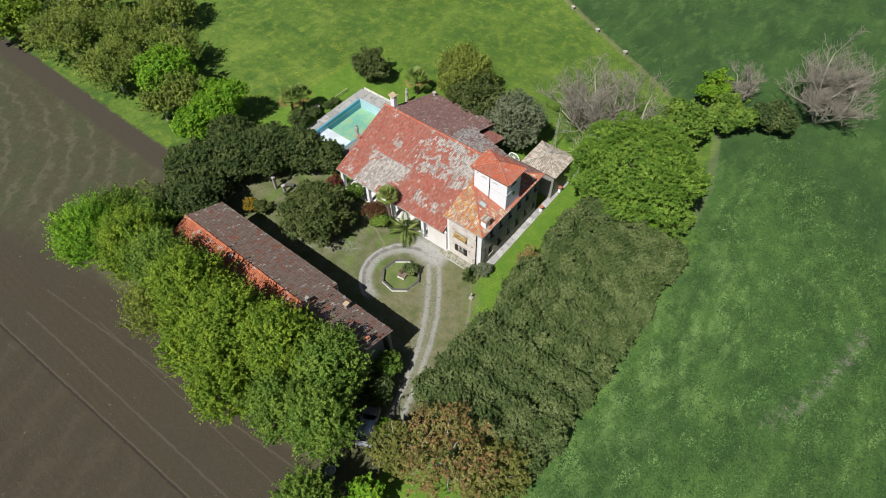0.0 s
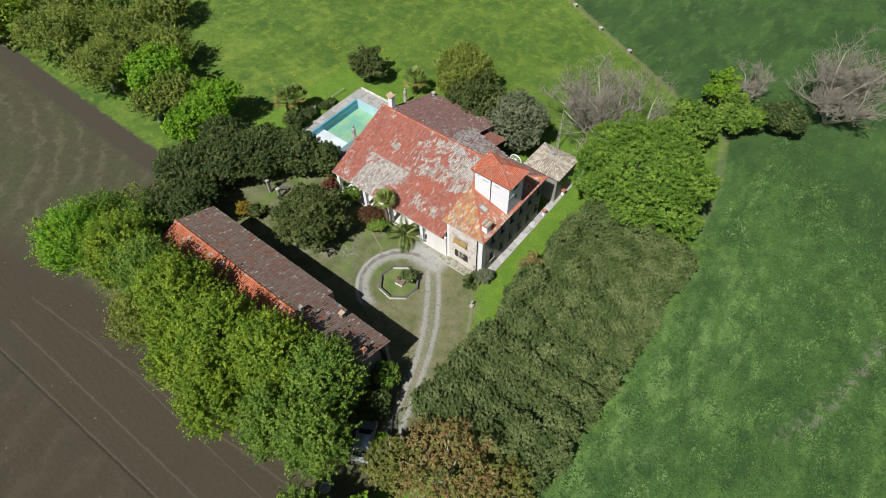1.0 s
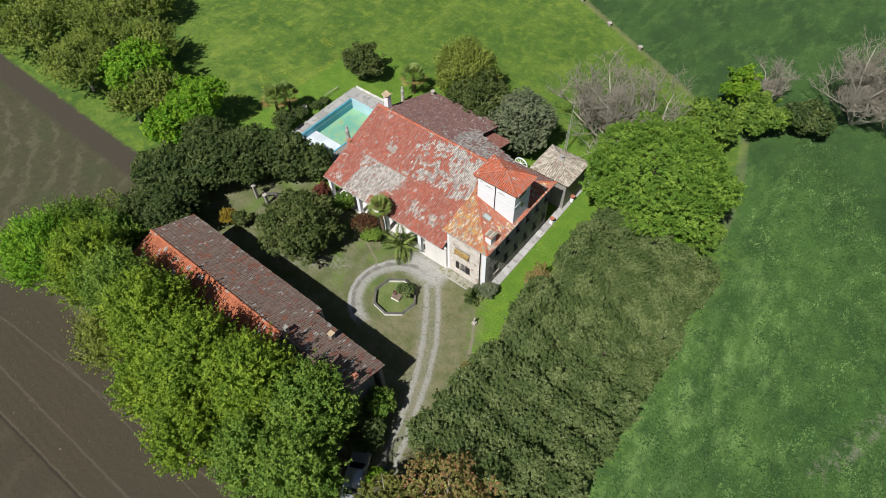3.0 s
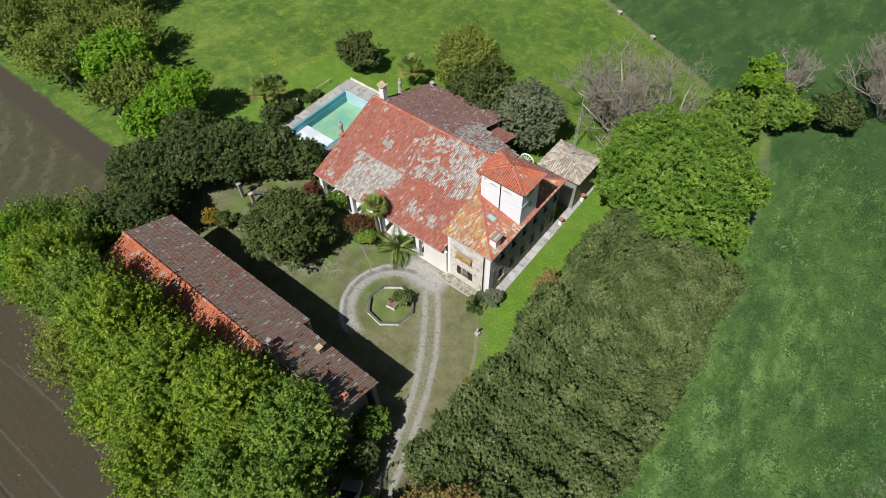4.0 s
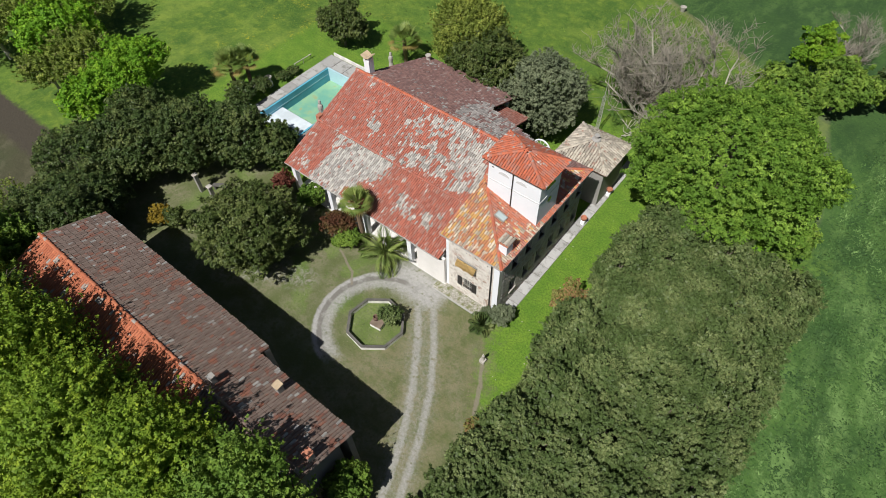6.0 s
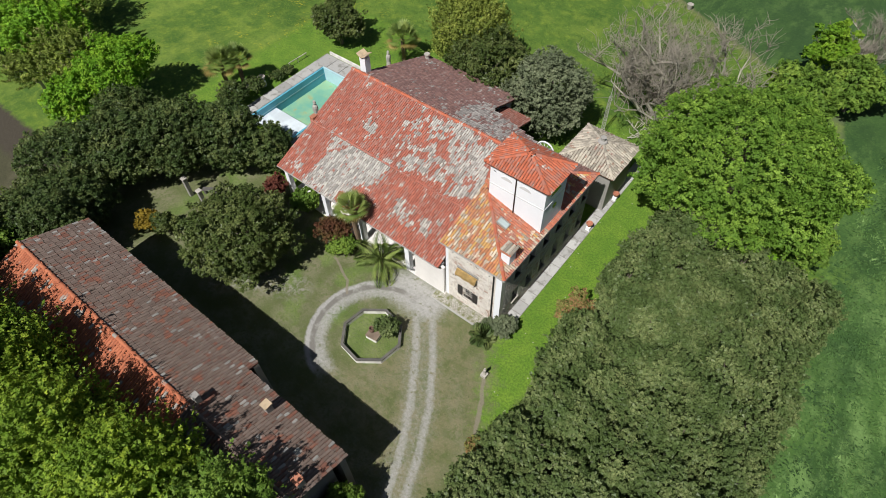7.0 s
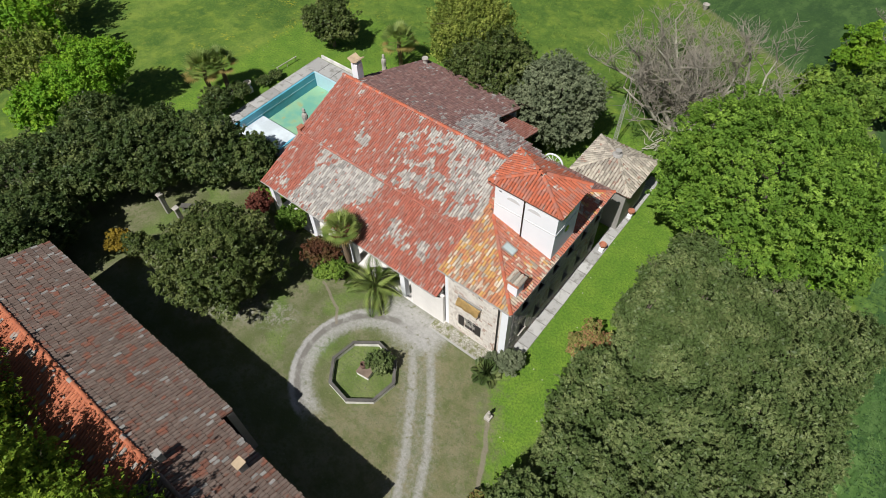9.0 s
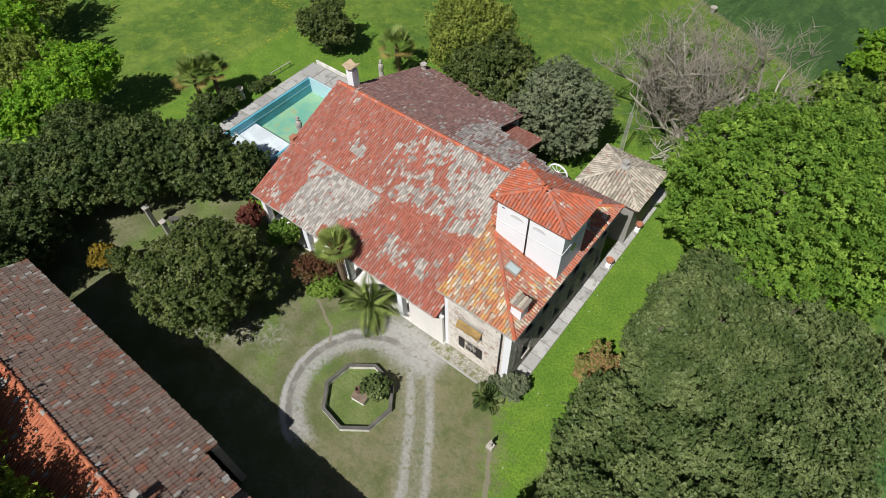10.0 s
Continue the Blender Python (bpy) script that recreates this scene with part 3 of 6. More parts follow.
def worn_strip_material():
    """Rubble paving half overgrown with dry moss and grass."""
    n = Nodes("worn_rubble_strip", 0.95)
    cell = n.voronoi(0.17, out="Color")
    edge = n.voronoi(0.17, "DISTANCE_TO_EDGE")
    sep = n.node("ShaderNodeSeparateColor")
    n.put(cell, sep.inputs[0])
    tone = n.mix(sep.outputs[0], (0.33, 0.315, 0.27), (0.46, 0.44, 0.39))
    tone = n.mix(n.step(edge, 0.09, 0.03), tone, (0.17, 0.165, 0.10))
    tone = n.mix(n.step(n.noise(0.5, 5, 0.7), 0.48, 0.64), tone, (0.16, 0.17, 0.07))
    n.color(tone)
    return n.bump(n.step(edge, 0.0, 0.1), 0.5, 0.03).mat


M["worn_strip"] = worn_strip_material()
M["gutter"] = plain("pale_painted_gutter", (0.42, 0.40, 0.37), 0.6, vary=0.3)

# ---- builders ----
def thing(name, label, category, place=(0, 0, 0), turn=0, group="", kind=""):
    ob = new(name)
    ob.empty_display_size = 0.2
    ob.matrix_basis = pose(*place, 0, 0, turn)
    return tagged(ob, label, category, group, kind)


def finish(bm, name):
    me = bpy.data.meshes.new(name)
    bm.normal_update()
    bm.to_mesh(me)
    bm.free()
    return me


def part(name, bm, material, parent=None, label="", smooth=False, kind=""):
    me = bm if isinstance(bm, bpy.types.Mesh) else finish(bm, name)
    if material and not me.materials:
        me.materials.append(material)
    if smooth:
        me.polygons.foreach_set("use_smooth", [True] * len(me.polygons))
    ob = new(name, me)
    ob.parent = parent
    return tagged(ob, label, "", "", kind)


def box(bm, x0, x1, y0, y1, z0, z1, bevel=0.0):
    made = bmesh.ops.create_cube(bm, size=1.0, matrix=Matrix.LocRotScale(((x0 + x1) / 2, (y0 + y1) / 2, (z0 + z1) / 2), None, (x1 - x0, y1 - y0, z1 - z0)))
    if bevel:
        edges = {e for v in made["verts"] for e in v.link_edges}
        bmesh.ops.bevel(bm, geom=list(edges), offset=bevel, segments=1, affect="EDGES")
    return bm


def boxed(*a, **k):
    return box(bmesh.new(), *a, **k)


def tube(bm, points, radii, sides=7):
    """A tapered tube along points, into bm."""
    rings, points = [], [Vector(p) for p in points]
    for i, p in enumerate(points):
        d = (points[min(i + 1, len(points) - 1)] - points[max(i - 1, 0)]).normalized()
        a = d.orthogonal().normalized()
        b = d.cross(a)
        rings.append([bm.verts.new(p + radii[i] * (math.cos(t) * a + math.sin(t) * b)) for t in [6.2832 * k / sides for k in range(sides)]])
    for r, s in zip(rings, rings[1:]):
        # align the second ring to the first
        k0 = min(range(sides), key=lambda k: (s[k].co - r[0].co).length)
        s[:] = s[k0:] + s[:k0]
        if (s[1].co - r[1].co).length > (s[-1].co - r[1].co).length:
            s[1:] = s[1:][::-1]
        for k in range(sides):
            try:
                bm.faces.new((r[k], r[(k + 1) % sides], s[(k + 1) % sides], s[k]))
            except ValueError:
                pass
    for ring in (rings[0], rings[-1]):
        if sides > 2:
            try:
                bm.faces.new(ring)
            except ValueError:
                pass
    return bm


def lathe(profile, sides=16):
    """A turned body from (radius, height) pairs."""
    bm = bmesh.new()
    rings = [[bm.verts.new((r * math.cos(6.2832 * k / sides), r * math.sin(6.2832 * k / sides), z)) for k in range(sides)] for r, z in profile]
    for a, b in zip(rings, rings[1:]):
        for k in range(sides):
            bm.faces.new((a[k], a[(k + 1) % sides], b[(k + 1) % sides], b[k]))
    bm.faces.new(rings[0][::-1])
    bm.faces.new(rings[-1])
    return bm


def mesh_of(name, verts, faces):
    """A mesh from arrays of vertices and of quads or triangles."""
    verts, faces = np.asarray(verts, np.float32), np.asarray(faces, np.int32)
    me = bpy.data.meshes.new(name)
    k = faces.shape[1]
    me.vertices.add(len(verts))
    me.vertices.foreach_set("co", verts.ravel())
    me.loops.add(faces.size)
    me.loops.foreach_set("vertex_index", faces.ravel())
    me.polygons.add(len(faces))
    me.polygons.foreach_set("loop_start", np.arange(0, faces.size, k, dtype=np.int32))
    me.update(calc_edges=True)
    return me


def slab(points, thick):
    """A plate with the given top outline, thickened downwards."""
    bm = bmesh.new()
    top = [bm.verts.new(p) for p in points]
    low = [bm.verts.new(Vector(p) - Vector((0, 0, thick))) for p in points]
    bm.faces.new(top)
    bm.faces.new(low[::-1])
    for k in range(len(top)):
        j = (k + 1) % len(top)
        bm.faces.new((top[k], low[k], low[j], top[j]))
    bmesh.ops.recalc_face_normals(bm, faces=bm.faces)
    return bm


def inside(poly, x, y):
    hit = False
    for (ax, ay), (bx, by) in zip(poly, poly[1:] + poly[:1]):
        if (ay > y) != (by > y) and x < (bx - ax) * (y - ay) / (by - ay) + ax:
            hit = not hit
    return hit


# One cover tile: an arch along +y, wider at the lower end, with a thick rim.
def tile_points(width, length, high):
    v, f, sides = [], [], 4
    for y, w, lift in ((0, 1.0, 0.022), (length, 0.84, 0.0)):
        for k in range(sides + 1):
            a = math.pi * k / sides
            v.append((-math.cos(a) * width / 2 * w, y, math.sin(a) * high * w + lift))
    for k in range(sides):
        f.append((k, k + 1, k + 2 + sides, k + 1 + sides))
    v.append((0, 0.01, 0.0))
    return v, f


def tiles(roof, outline, material, pitch=0.195, step=0.34, high=0.075, singles=300, near=(0, 0), seed=1, jitter=1.0):
    """Covers the flat roof face with that outline (3D, eave edge first: two points) with rows of tiles."""
    rng = random.Random(seed)
    pts = [Vector(p) for p in outline]
    u = (pts[1] - pts[0]).normalized()
    nrm = (pts[1] - pts[0]).cross(pts[2] - pts[0]).normalized()
    if nrm.z < 0:
        nrm = -nrm
    v = nrm.cross(u).normalized()
    if v.z < 0:
        v = -v
    flat = [((p - pts[0]).dot(u), (p - pts[0]).dot(v)) for p in pts]
    lo, hi = [min(c) for c in zip(*flat)], [max(c) for c in zip(*flat)]
    side = u.cross(v).z < 0
    spots = []
    for i in range(int((hi[0] - lo[0]) / pitch) + 1):
        for j in range(int((hi[1] - lo[1]) / step) + 1):
            a, b = lo[0] + (i + 0.5) * pitch, lo[1] + j * step - 0.05
            if inside(flat, a, b + step * 0.5):
                p = pts[0] + u * (a + rng.uniform(-0.010, 0.010) * jitter) + v * (b + rng.uniform(-0.022, 0.022) * jitter) + nrm * rng.uniform(0.004, 0.020)
                spots.append((p, rng.uniform(-2.2, 2.2) * jitter, rng.uniform(-1.2, 1.2) * jitter))
    tv, tf = tile_points(pitch * 0.98, step * 1.18, high)
    axes = Matrix((u, v, nrm)).transposed().to_4x4()
    if side:
        axes = Matrix((-u, v, nrm)).transposed().to_4x4()
    spots.sort(key=lambda s: (s[0].x - near[0]) ** 2 + (s[0].y - near[1]) ** 2)
    one = mesh_of("tile", tv[:-1], tf)
    one.materials.append(M[material + "_single"])
    for p, r, q in spots[:singles]:
        ob = new("tile", one)
        ob.parent = roof
        ob.matrix_basis = Matrix.Translation(p) @ axes @ pose(0, 0, 0, q, 0, r)
    rest = spots[singles:]
    if rest:
        base, quads = np.array(tv[:-1]), np.array(tf)
        vs, fs = np.empty((len(rest), len(base), 3)), np.empty((len(rest), len(quads), 4), int)
        for k, (p, r, q) in enumerate(rest):
            m = np.array(Matrix.Translation(p) @ axes @ pose(0, 0, 0, q, 0, r))
            vs[k] = base @ m[:3, :3].T + m[:3, 3]
            fs[k] = quads + k * len(base)
        me = mesh_of("tiles", vs.reshape(-1, 3), fs.reshape(-1, 4))
        part("tiles", me, M[material], roof, kind="stuff")


def caps(parent, a, b, material, width=0.27, step=0.36, high=0.11, name="ridge_tile"):
    """A row of ridge tiles from a to b, each a piece of its own."""
    a, b = Vector(a), Vector(b)
    v = (b - a).normalized()
    u = v.cross(Vector((0, 0, 1))).normalized()
    w = u.cross(v)
    axes = Matrix((u, v, w)).transposed().to_4x4()
    tv, tf = tile_points(width, step * 1.15, high)
    me = mesh_of(name, tv[:-1], tf)
    me.materials.append(material)
    for k in range(int((b - a).length / step)):
        ob = new(name, me)
        ob.parent = parent
        ob.matrix_basis = Matrix.Translation(a + v * k * step) @ axes @ pose(0, 0, 0, random.uniform(-1, 1), 0, random.uniform(-2, 2))


def wall(name, parent, material, a, b, z0, z1, thick, holes=()):
    """A wall from a to b (plan), thickened to its left, with openings (from, to, low, high) along it."""
    a, b = Vector((*a, 0)), Vector((*b, 0))
    u, length = (b - a).normalized(), (b - a).length
    cuts = sorted({0.0, length, *[h[0] for h in holes], *[h[1] for h in holes]})
    tops = sorted({z0, z1, *[h[2] for h in holes], *[h[3] for h in holes]})
    bm = bmesh.new()
    for s0, s1 in zip(cuts, cuts[1:]):
        for q0, q1 in zip(tops, tops[1:]):
            if not any(h[0] <= s0 + 1e-6 and h[1] >= s1 - 1e-6 and h[2] <= q0 + 1e-6 and h[3] >= q1 - 1e-6 for h in holes):
                box(bm, s0, s1, min(0, thick), max(0, thick), q0, q1)
    bmesh.ops.remove_doubles(bm, verts=bm.verts, dist=1e-4)
    seen = {}
    for f in bm.faces:
        seen.setdefault(frozenset(f.verts), []).append(f)
    bmesh.ops.delete(bm, geom=[f for fs in seen.values() if len(fs) > 1 for f in fs], context="FACES_ONLY")
    bmesh.ops.recalc_face_normals(bm, faces=bm.faces)
    bmesh.ops.transform(bm, verts=bm.verts, matrix=Matrix.Translation(a) @ Matrix.Rotation(math.atan2(u.y, u.x), 4, "Z"))
    return part(name, bm, material, parent)


def window(parent, a, b, hole, thick, shutters=True, name="window"):
    """Frame, panes, sill and open shutters in an opening of the wall from a to b."""
    a, b = Vector((*a, 0)), Vector((*b, 0))
    u = (b - a).normalized()
    m = Matrix.Translation(a) @ Matrix.Rotation(math.atan2(u.y, u.x), 4, "Z")
    s0, s1, z0, z1 = hole
    top = new(name)
    top.parent = parent
    top.matrix_basis = m
    y = thick * 0.55
    bm = bmesh.new()
    for q in ((s0, s0 + 0.06, z0, z1), (s1 - 0.06, s1, z0, z1), (s0 + 0.06, s1 - 0.06, z1 - 0.06, z1), (s0 + 0.06, s1 - 0.06, z0, z0 + 0.06), ((s0 + s1) / 2 - 0.03, (s0 + s1) / 2 + 0.03, z0 + 0.06, z1 - 0.06)):
        box(bm, q[0], q[1], y, y + 0.06, q[2], q[3])
    part("frame", bm, M["frame"], top)
    mid = (s0 + s1) / 2
    for p0, p1 in ((s0 + 0.06, mid - 0.03), (mid + 0.03, s1 - 0.06)):
        part("pane", boxed(p0, p1, y + 0.02, y + 0.035, z0 + 0.06, z1 - 0.06), M["glass"], top)
    part("sill", boxed(s0 - 0.08, s1 + 0.08, -0.09, y, z0 - 0.08, z0, 0.01), M["stonework"], top)
    if shutters:
        for k in range(1, 4):
            x, z = s0 + (s1 - s0) * k / 4, z0 + (z1 - z0) * k / 4
            part("grille_bar", boxed(x - 0.018, x + 0.018, 0.02, 0.05, z0, z1), M["stonework"], top)
            part("grille_bar", boxed(s0, s1, 0.052, 0.08, z - 0.018, z + 0.018), M["stonework"], top)
        half = (s1 - s0) / 2
        for p0, p1 in ((s0 - half - 0.02, s0 - 0.02), (s1 + 0.02, s1 + half + 0.02)):
            bm = boxed(p0, p1, -0.06, -0.015, z0, z1, 0.008)
            part("shutter", bm, M["shutter"], top, "dark louvred wooden shutter")
    return top


def stones(parent, a, b, z0, z1, holes, material, singles=300, seed=1):
    """Courses of rough stones, a little proud of the wall from a to b, round its openings."""
    rng = random.Random(seed)
    a, b = Vector((*a, 0)), Vector((*b, 0))
    u, length = (b - a).normalized(), (b - a).length
    turn = Matrix.Translation(a) @ Matrix.Rotation(math.atan2(u.y, u.x), 4, "Z")
    spots, z = [], z0
    while z < z1 - 0.1:
        h = min(rng.uniform(0.13, 0.24), z1 - z)
        s = rng.uniform(0, 0.2)
        while s < length - 0.1:
            w = min(rng.uniform(0.18, 0.46), length - s)
            if not any(s + w > q[0] - 0.02 and s < q[1] + 0.02 and z + h > q[2] - 0.02 and z < q[3] + 0.02 for q in holes):
                spots.append((s, z, w - 0.03, h - 0.03, rng.uniform(0.008, 0.03), rng.uniform(-1.5, 1.5)))
            s += w
        z += h
    base = np.array([(0.03, 0, 0.06), (0.97, 0, 0), (1, 0, 0.95), (0.04, 0, 1), (0.10, -1, 0.14), (0.90, -1, 0.10), (0.92, -1, 0.88), (0.10, -1, 0.90)])
    quads = np.array([(4, 5, 6, 7), (0, 1, 5, 4), (1, 2, 6, 5), (2, 3, 7, 6), (3, 0, 4, 7)])
    rng.shuffle(spots)
    one = mesh_of("stone", base, quads)
    one.materials.append(M[material + "_single"])
    vs, fs = [], []
    for k, (s, z, w, h, d, r) in enumerate(spots):
        m = turn @ pose(s, 0.004, z, 0, r, 0) @ Matrix.Diagonal((w, d + 0.004, h, 1))
        if k < singles:
            ob = new("stone", one)
            ob.parent = parent
            ob.matrix_basis = m
        else:
            g = np.array(m)
            fs.append(quads + 8 * len(vs))
            vs.append(base @ g[:3, :3].T + g[:3, 3])
    if vs:
        part("stones", mesh_of("stones", np.concatenate(vs), np.concatenate(fs)), M[material], parent, kind="stuff")


# ---- plants ----
def tufts(name, label, category, material, area, count, size, seed, keep=None):
    """Blades of grass, leaning all ways, over a rectangle of the ground."""
    rng = np.random.default_rng(seed)
    x, y = rng.uniform(area[0], area[1], count), rng.uniform(area[2], area[3], count)
    wave = np.sin(x * 1.3 + 2 * np.sin(y * 0.7)) * np.sin(y * 1.1 + 2 * np.sin(x * 0.5)) + rng.normal(size=count) * 0.7
    on = wave > -0.5
    rim = np.minimum(np.minimum(x - area[0], area[1] - x), np.minimum(y - area[2], area[3] - y))
    on &= rng.random(count) < rim / 2.5 + 0.1
    if keep is not None:
        on &= keep(x, y)
    x, y = x[on], y[on]
    n = len(x)
    a, s = rng.uniform(0, 6.2832, n), size * rng.uniform(0.5, 1.3, n)
    root = np.stack([x, y, np.zeros(n) - 0.01], 1)
    out = np.stack([np.cos(a), np.sin(a), rng.uniform(0.15, 0.7, n)], 1) * s[:, None]
    side = np.stack([-np.sin(a), np.cos(a), np.zeros(n)], 1) * s[:, None] * 0.38
    v = np.stack([root - side * 0.6, root + side, root + out], 1)
    ob = part(name, mesh_of(name, v.reshape(-1, 3), np.arange(3 * n).reshape(-1, 3)), M[material])
    return tagged(ob, label, category, "", "stuff")


def leaf_mesh(name, centre, normal, size, rng):
    """Leaves as pointed quads at the centres, facing about along the normals."""
    n = len(centre)
    normal = normal / np.linalg.norm(normal, axis=1, keepdims=True)
    t = rng.normal(size=(n, 3))
    t -= (t * normal).sum(1, keepdims=True) * normal
    t /= np.linalg.norm(t, axis=1, keepdims=True)
    s = np.cross(normal, t)
    long = (size * rng.uniform(0.65, 1.35, n))[:, None]
    wide = long * rng.uniform(0.45, 0.75, n)[:, None]
    fold = normal * long * 0.18
    v = np.stack([centre - t * long * 0.8 + s * wide, centre - t * long * 0.8 - s * wide + fold, centre + t * long - fold], 1)
    return mesh_of(name, v.reshape(-1, 3), np.arange(3 * n).reshape(-1, 3))


def crown_points(lobes, clumps, per, spread, rng, gaps=0.25, low=-0.55, shoot=0.3, lift=0.5, skin=0.5):
    """Leaf places along tapering shoots that stand on the outer parts of the lobes (x, y, z, rx, ry, rz)."""
    lobes = np.array(lobes, float)
    area = (lobes[:, 3] * lobes[:, 4] + lobes[:, 3] * lobes[:, 5] + lobes[:, 4] * lobes[:, 5])
    pick = rng.choice(len(lobes), size=clumps * 3, p=area / area.sum())
    d = rng.normal(size=(clumps * 3, 3))
    d /= np.linalg.norm(d, axis=1, keepdims=True)
    d[:, 2] = np.where(d[:, 2] < low, -d[:, 2], d[:, 2])
    depth = 1 - skin * rng.random(clumps * 3) ** 1.5
    p = lobes[pick, :3] + d * lobes[pick, 3:] * depth[:, None]
    # leave out what lies deep inside another lobe
    deep = np.zeros(len(p), bool)
    for k, q in enumerate(lobes):
        deep |= (pick != k) & ((((p - q[:3]) / q[3:]) ** 2).sum(1) < 0.42)
    ph = rng.uniform(0, 6.28, 6)
    wave = np.sin(p[:, 0] * 1.9 + ph[0]) * np.sin(p[:, 1] * 1.7 + ph[1]) + np.sin(p[:, 2] * 2.3 + ph[2] + p[:, 0]) * 0.8 + rng.normal(size=len(p)) * 0.7
    keep = ~deep & (wave > np.quantile(wave, gaps))
    p, d = p[keep], d[keep]
    # one shoot in each cell, so that dark gaps stay between them
    cell = np.floor(p / (spread * 1.9) + rng.uniform(0, 1, 3)).astype(int)
    _, first = np.unique(cell, axis=0, return_index=True)
    p, d = p[first], d[first]
    total = clumps * per
    each = rng.integers(1, 100, len(p)) + 40
    each = np.maximum(3, (each * total / each.sum()).astype(int))
    m = int(each.sum())
    way = d + rng.normal(size=d.shape) * 0.35 + np.array([0, 0, lift])
    way /= np.linalg.norm(way, axis=1, keepdims=True)
    reach = shoot * rng.uniform(0.35, 1.25, len(p))
    along = rng.random(m) ** 0.8
    wide = np.repeat(spread * (0.35 + 0.35 * rng.random(len(p))), each) * (1.15 - 0.75 * along)
    c = np.repeat(p, each, 0) + np.repeat(way * reach[:, None], each, 0) * along[:, None]
    c += rng.normal(size=(m, 3)) * wide[:, None] * np.array([1, 1, 0.7])
    nrm = np.repeat(d, each, 0) * 0.6 + rng.normal(size=(m, 3)) * 0.5 + np.array([0, 0, 0.6])
    return c, nrm


def round_lobes(rng, r, h, base, count, flat=1.0, dome=False):
    """Lobes of a broad crown of radius r from height base to h; a dome has one large body with small swellings."""
    mid, half = (h + base) / 2, (h - base) / 2
    core = 0.84 if dome else 0.58
    out = [(0, 0, mid, r * core, r * core, half * (0.9 if dome else 0.80))]
    for k in range(count):
        a = 6.2832 * (k * 0.618) + rng.uniform(-0.3, 0.3)
        e = rng.uniform(-0.35, 0.85)
        q = r * (rng.uniform(0.66, 0.86) if dome else rng.uniform(0.50, 0.78)) * math.sqrt(max(0.05, 1 - (0.9 if dome else 0.55) * e * e))
        s = r * (rng.uniform(0.13, 0.24) if dome else rng.uniform(0.20, 0.40))
        out.append((q * math.cos(a), q * math.sin(a), mid + half * (0.84 if dome else 0.62) * e * flat, s, s * rng.uniform(0.8, 1.2), min(s * 0.85, half * 0.6)))
    # sprays that stand out of the outline
    for _ in range(count):
        a, e = rng.uniform(0, 6.2832), rng.uniform(-0.3, 0.95)
        q, s = r * rng.uniform(0.82, 1.0) * math.sqrt(max(0.08, 1 - e * e)), r * rng.uniform(0.08, 0.16)
        out.append((q * math.cos(a), q * math.sin(a), mid + half * 0.92 * e, s, s, s * 0.8))
    return out


def trunk_mesh(rng, h, r0, reach, limbs=6, base=0.25, sides=7, twigs=0):
    """A tapered trunk with limbs that rise and fork."""
    bm = bmesh.new()
    lean = Vector((rng.uniform(-0.06, 0.06) * h, rng.uniform(-0.06, 0.06) * h, 0))
    pts = [Vector((0, 0, -0.15)), Vector((0, 0, h * 0.15)) + lean * 0.2, Vector((0, 0, h * 0.45)) + lean * 0.6, Vector((0, 0, h * 0.8)) + lean]
    tube(bm, pts, [r0 * 1.25, r0, r0 * 0.7, r0 * 0.2], sides)
    for k in range(limbs):
        a = 6.2832 * k * 0.618 + rng.uniform(-0.3, 0.3)
        f = base + (0.75 - base) * k / max(1, limbs - 1)
        p = pts[1].lerp(pts[3], f) if f > 0.2 else pts[1]
        out = Vector((math.cos(a), math.sin(a), 0))
        q = p + out * reach * 0.4 + Vector((0, 0, h * 0.12))
        s = p + out * reach * rng.uniform(0.7, 0.95) + Vector((0, 0, h * rng.uniform(0.15, 0.32)))
        rr = r0 * (0.55 - 0.3 * f)
        tube(bm, [p, q, s], [rr, rr * 0.6, rr * 0.15], 5)
        for _ in range(2):
            t = q.lerp(s, rng.uniform(0.1, 0.6))
            e = t + Vector((rng.uniform(-1, 1), rng.uniform(-1, 1), rng.uniform(0.2, 1))) * reach * 0.3
            tube(bm, [t, (t + e) / 2 + Vector((0, 0, 0.1)), e], [rr * 0.4, rr * 0.25, rr * 0.08], 4)
    return bm


# how each kind of crown grows: shoot length, upward lift, spread of a shoot, thickness of the leafy skin, dome or separate lobes, gaps, lobes
HABIT = {
    "lime_tree": (1.8, 1.2, 0.20, 0.6, True, 0.46, 26),
    "maple_tree": (0.75, 0.7, 0.24, 0.5, False, 0.30, 14),
    "walnut_tree": (0.6, 0.35, 0.27, 0.30, True, 0.32, 26),
    "holm_oak_tree": (0.45, 0.5, 0.23, 0.4, True, 0.32, 18),
    "magnolia_tree": (0.42, 0.5, 0.23, 0.38, True, 0.33, 18),
    "laurel_tree": (0.55, 0.8, 0.20, 0.40, True, 0.30, 12),
    "olive_tree": (0.45, 0.6, 0.20, 0.4, True, 0.22, 16),
    "oak_tree": (0.55, 0.6, 0.22, 0.6, False, 0.50, 15),
    "hedgerow_tree": (1.5, 0.8, 0.26, 0.75, False, 0.46, 16),
    "conifer_tree": (1.1, 1.3, 0.20, 0.45, True, 0.30, 18),
    "shrub": (0.30, 0.6, 0.14, 0.5, False, 0.28, 9),
}


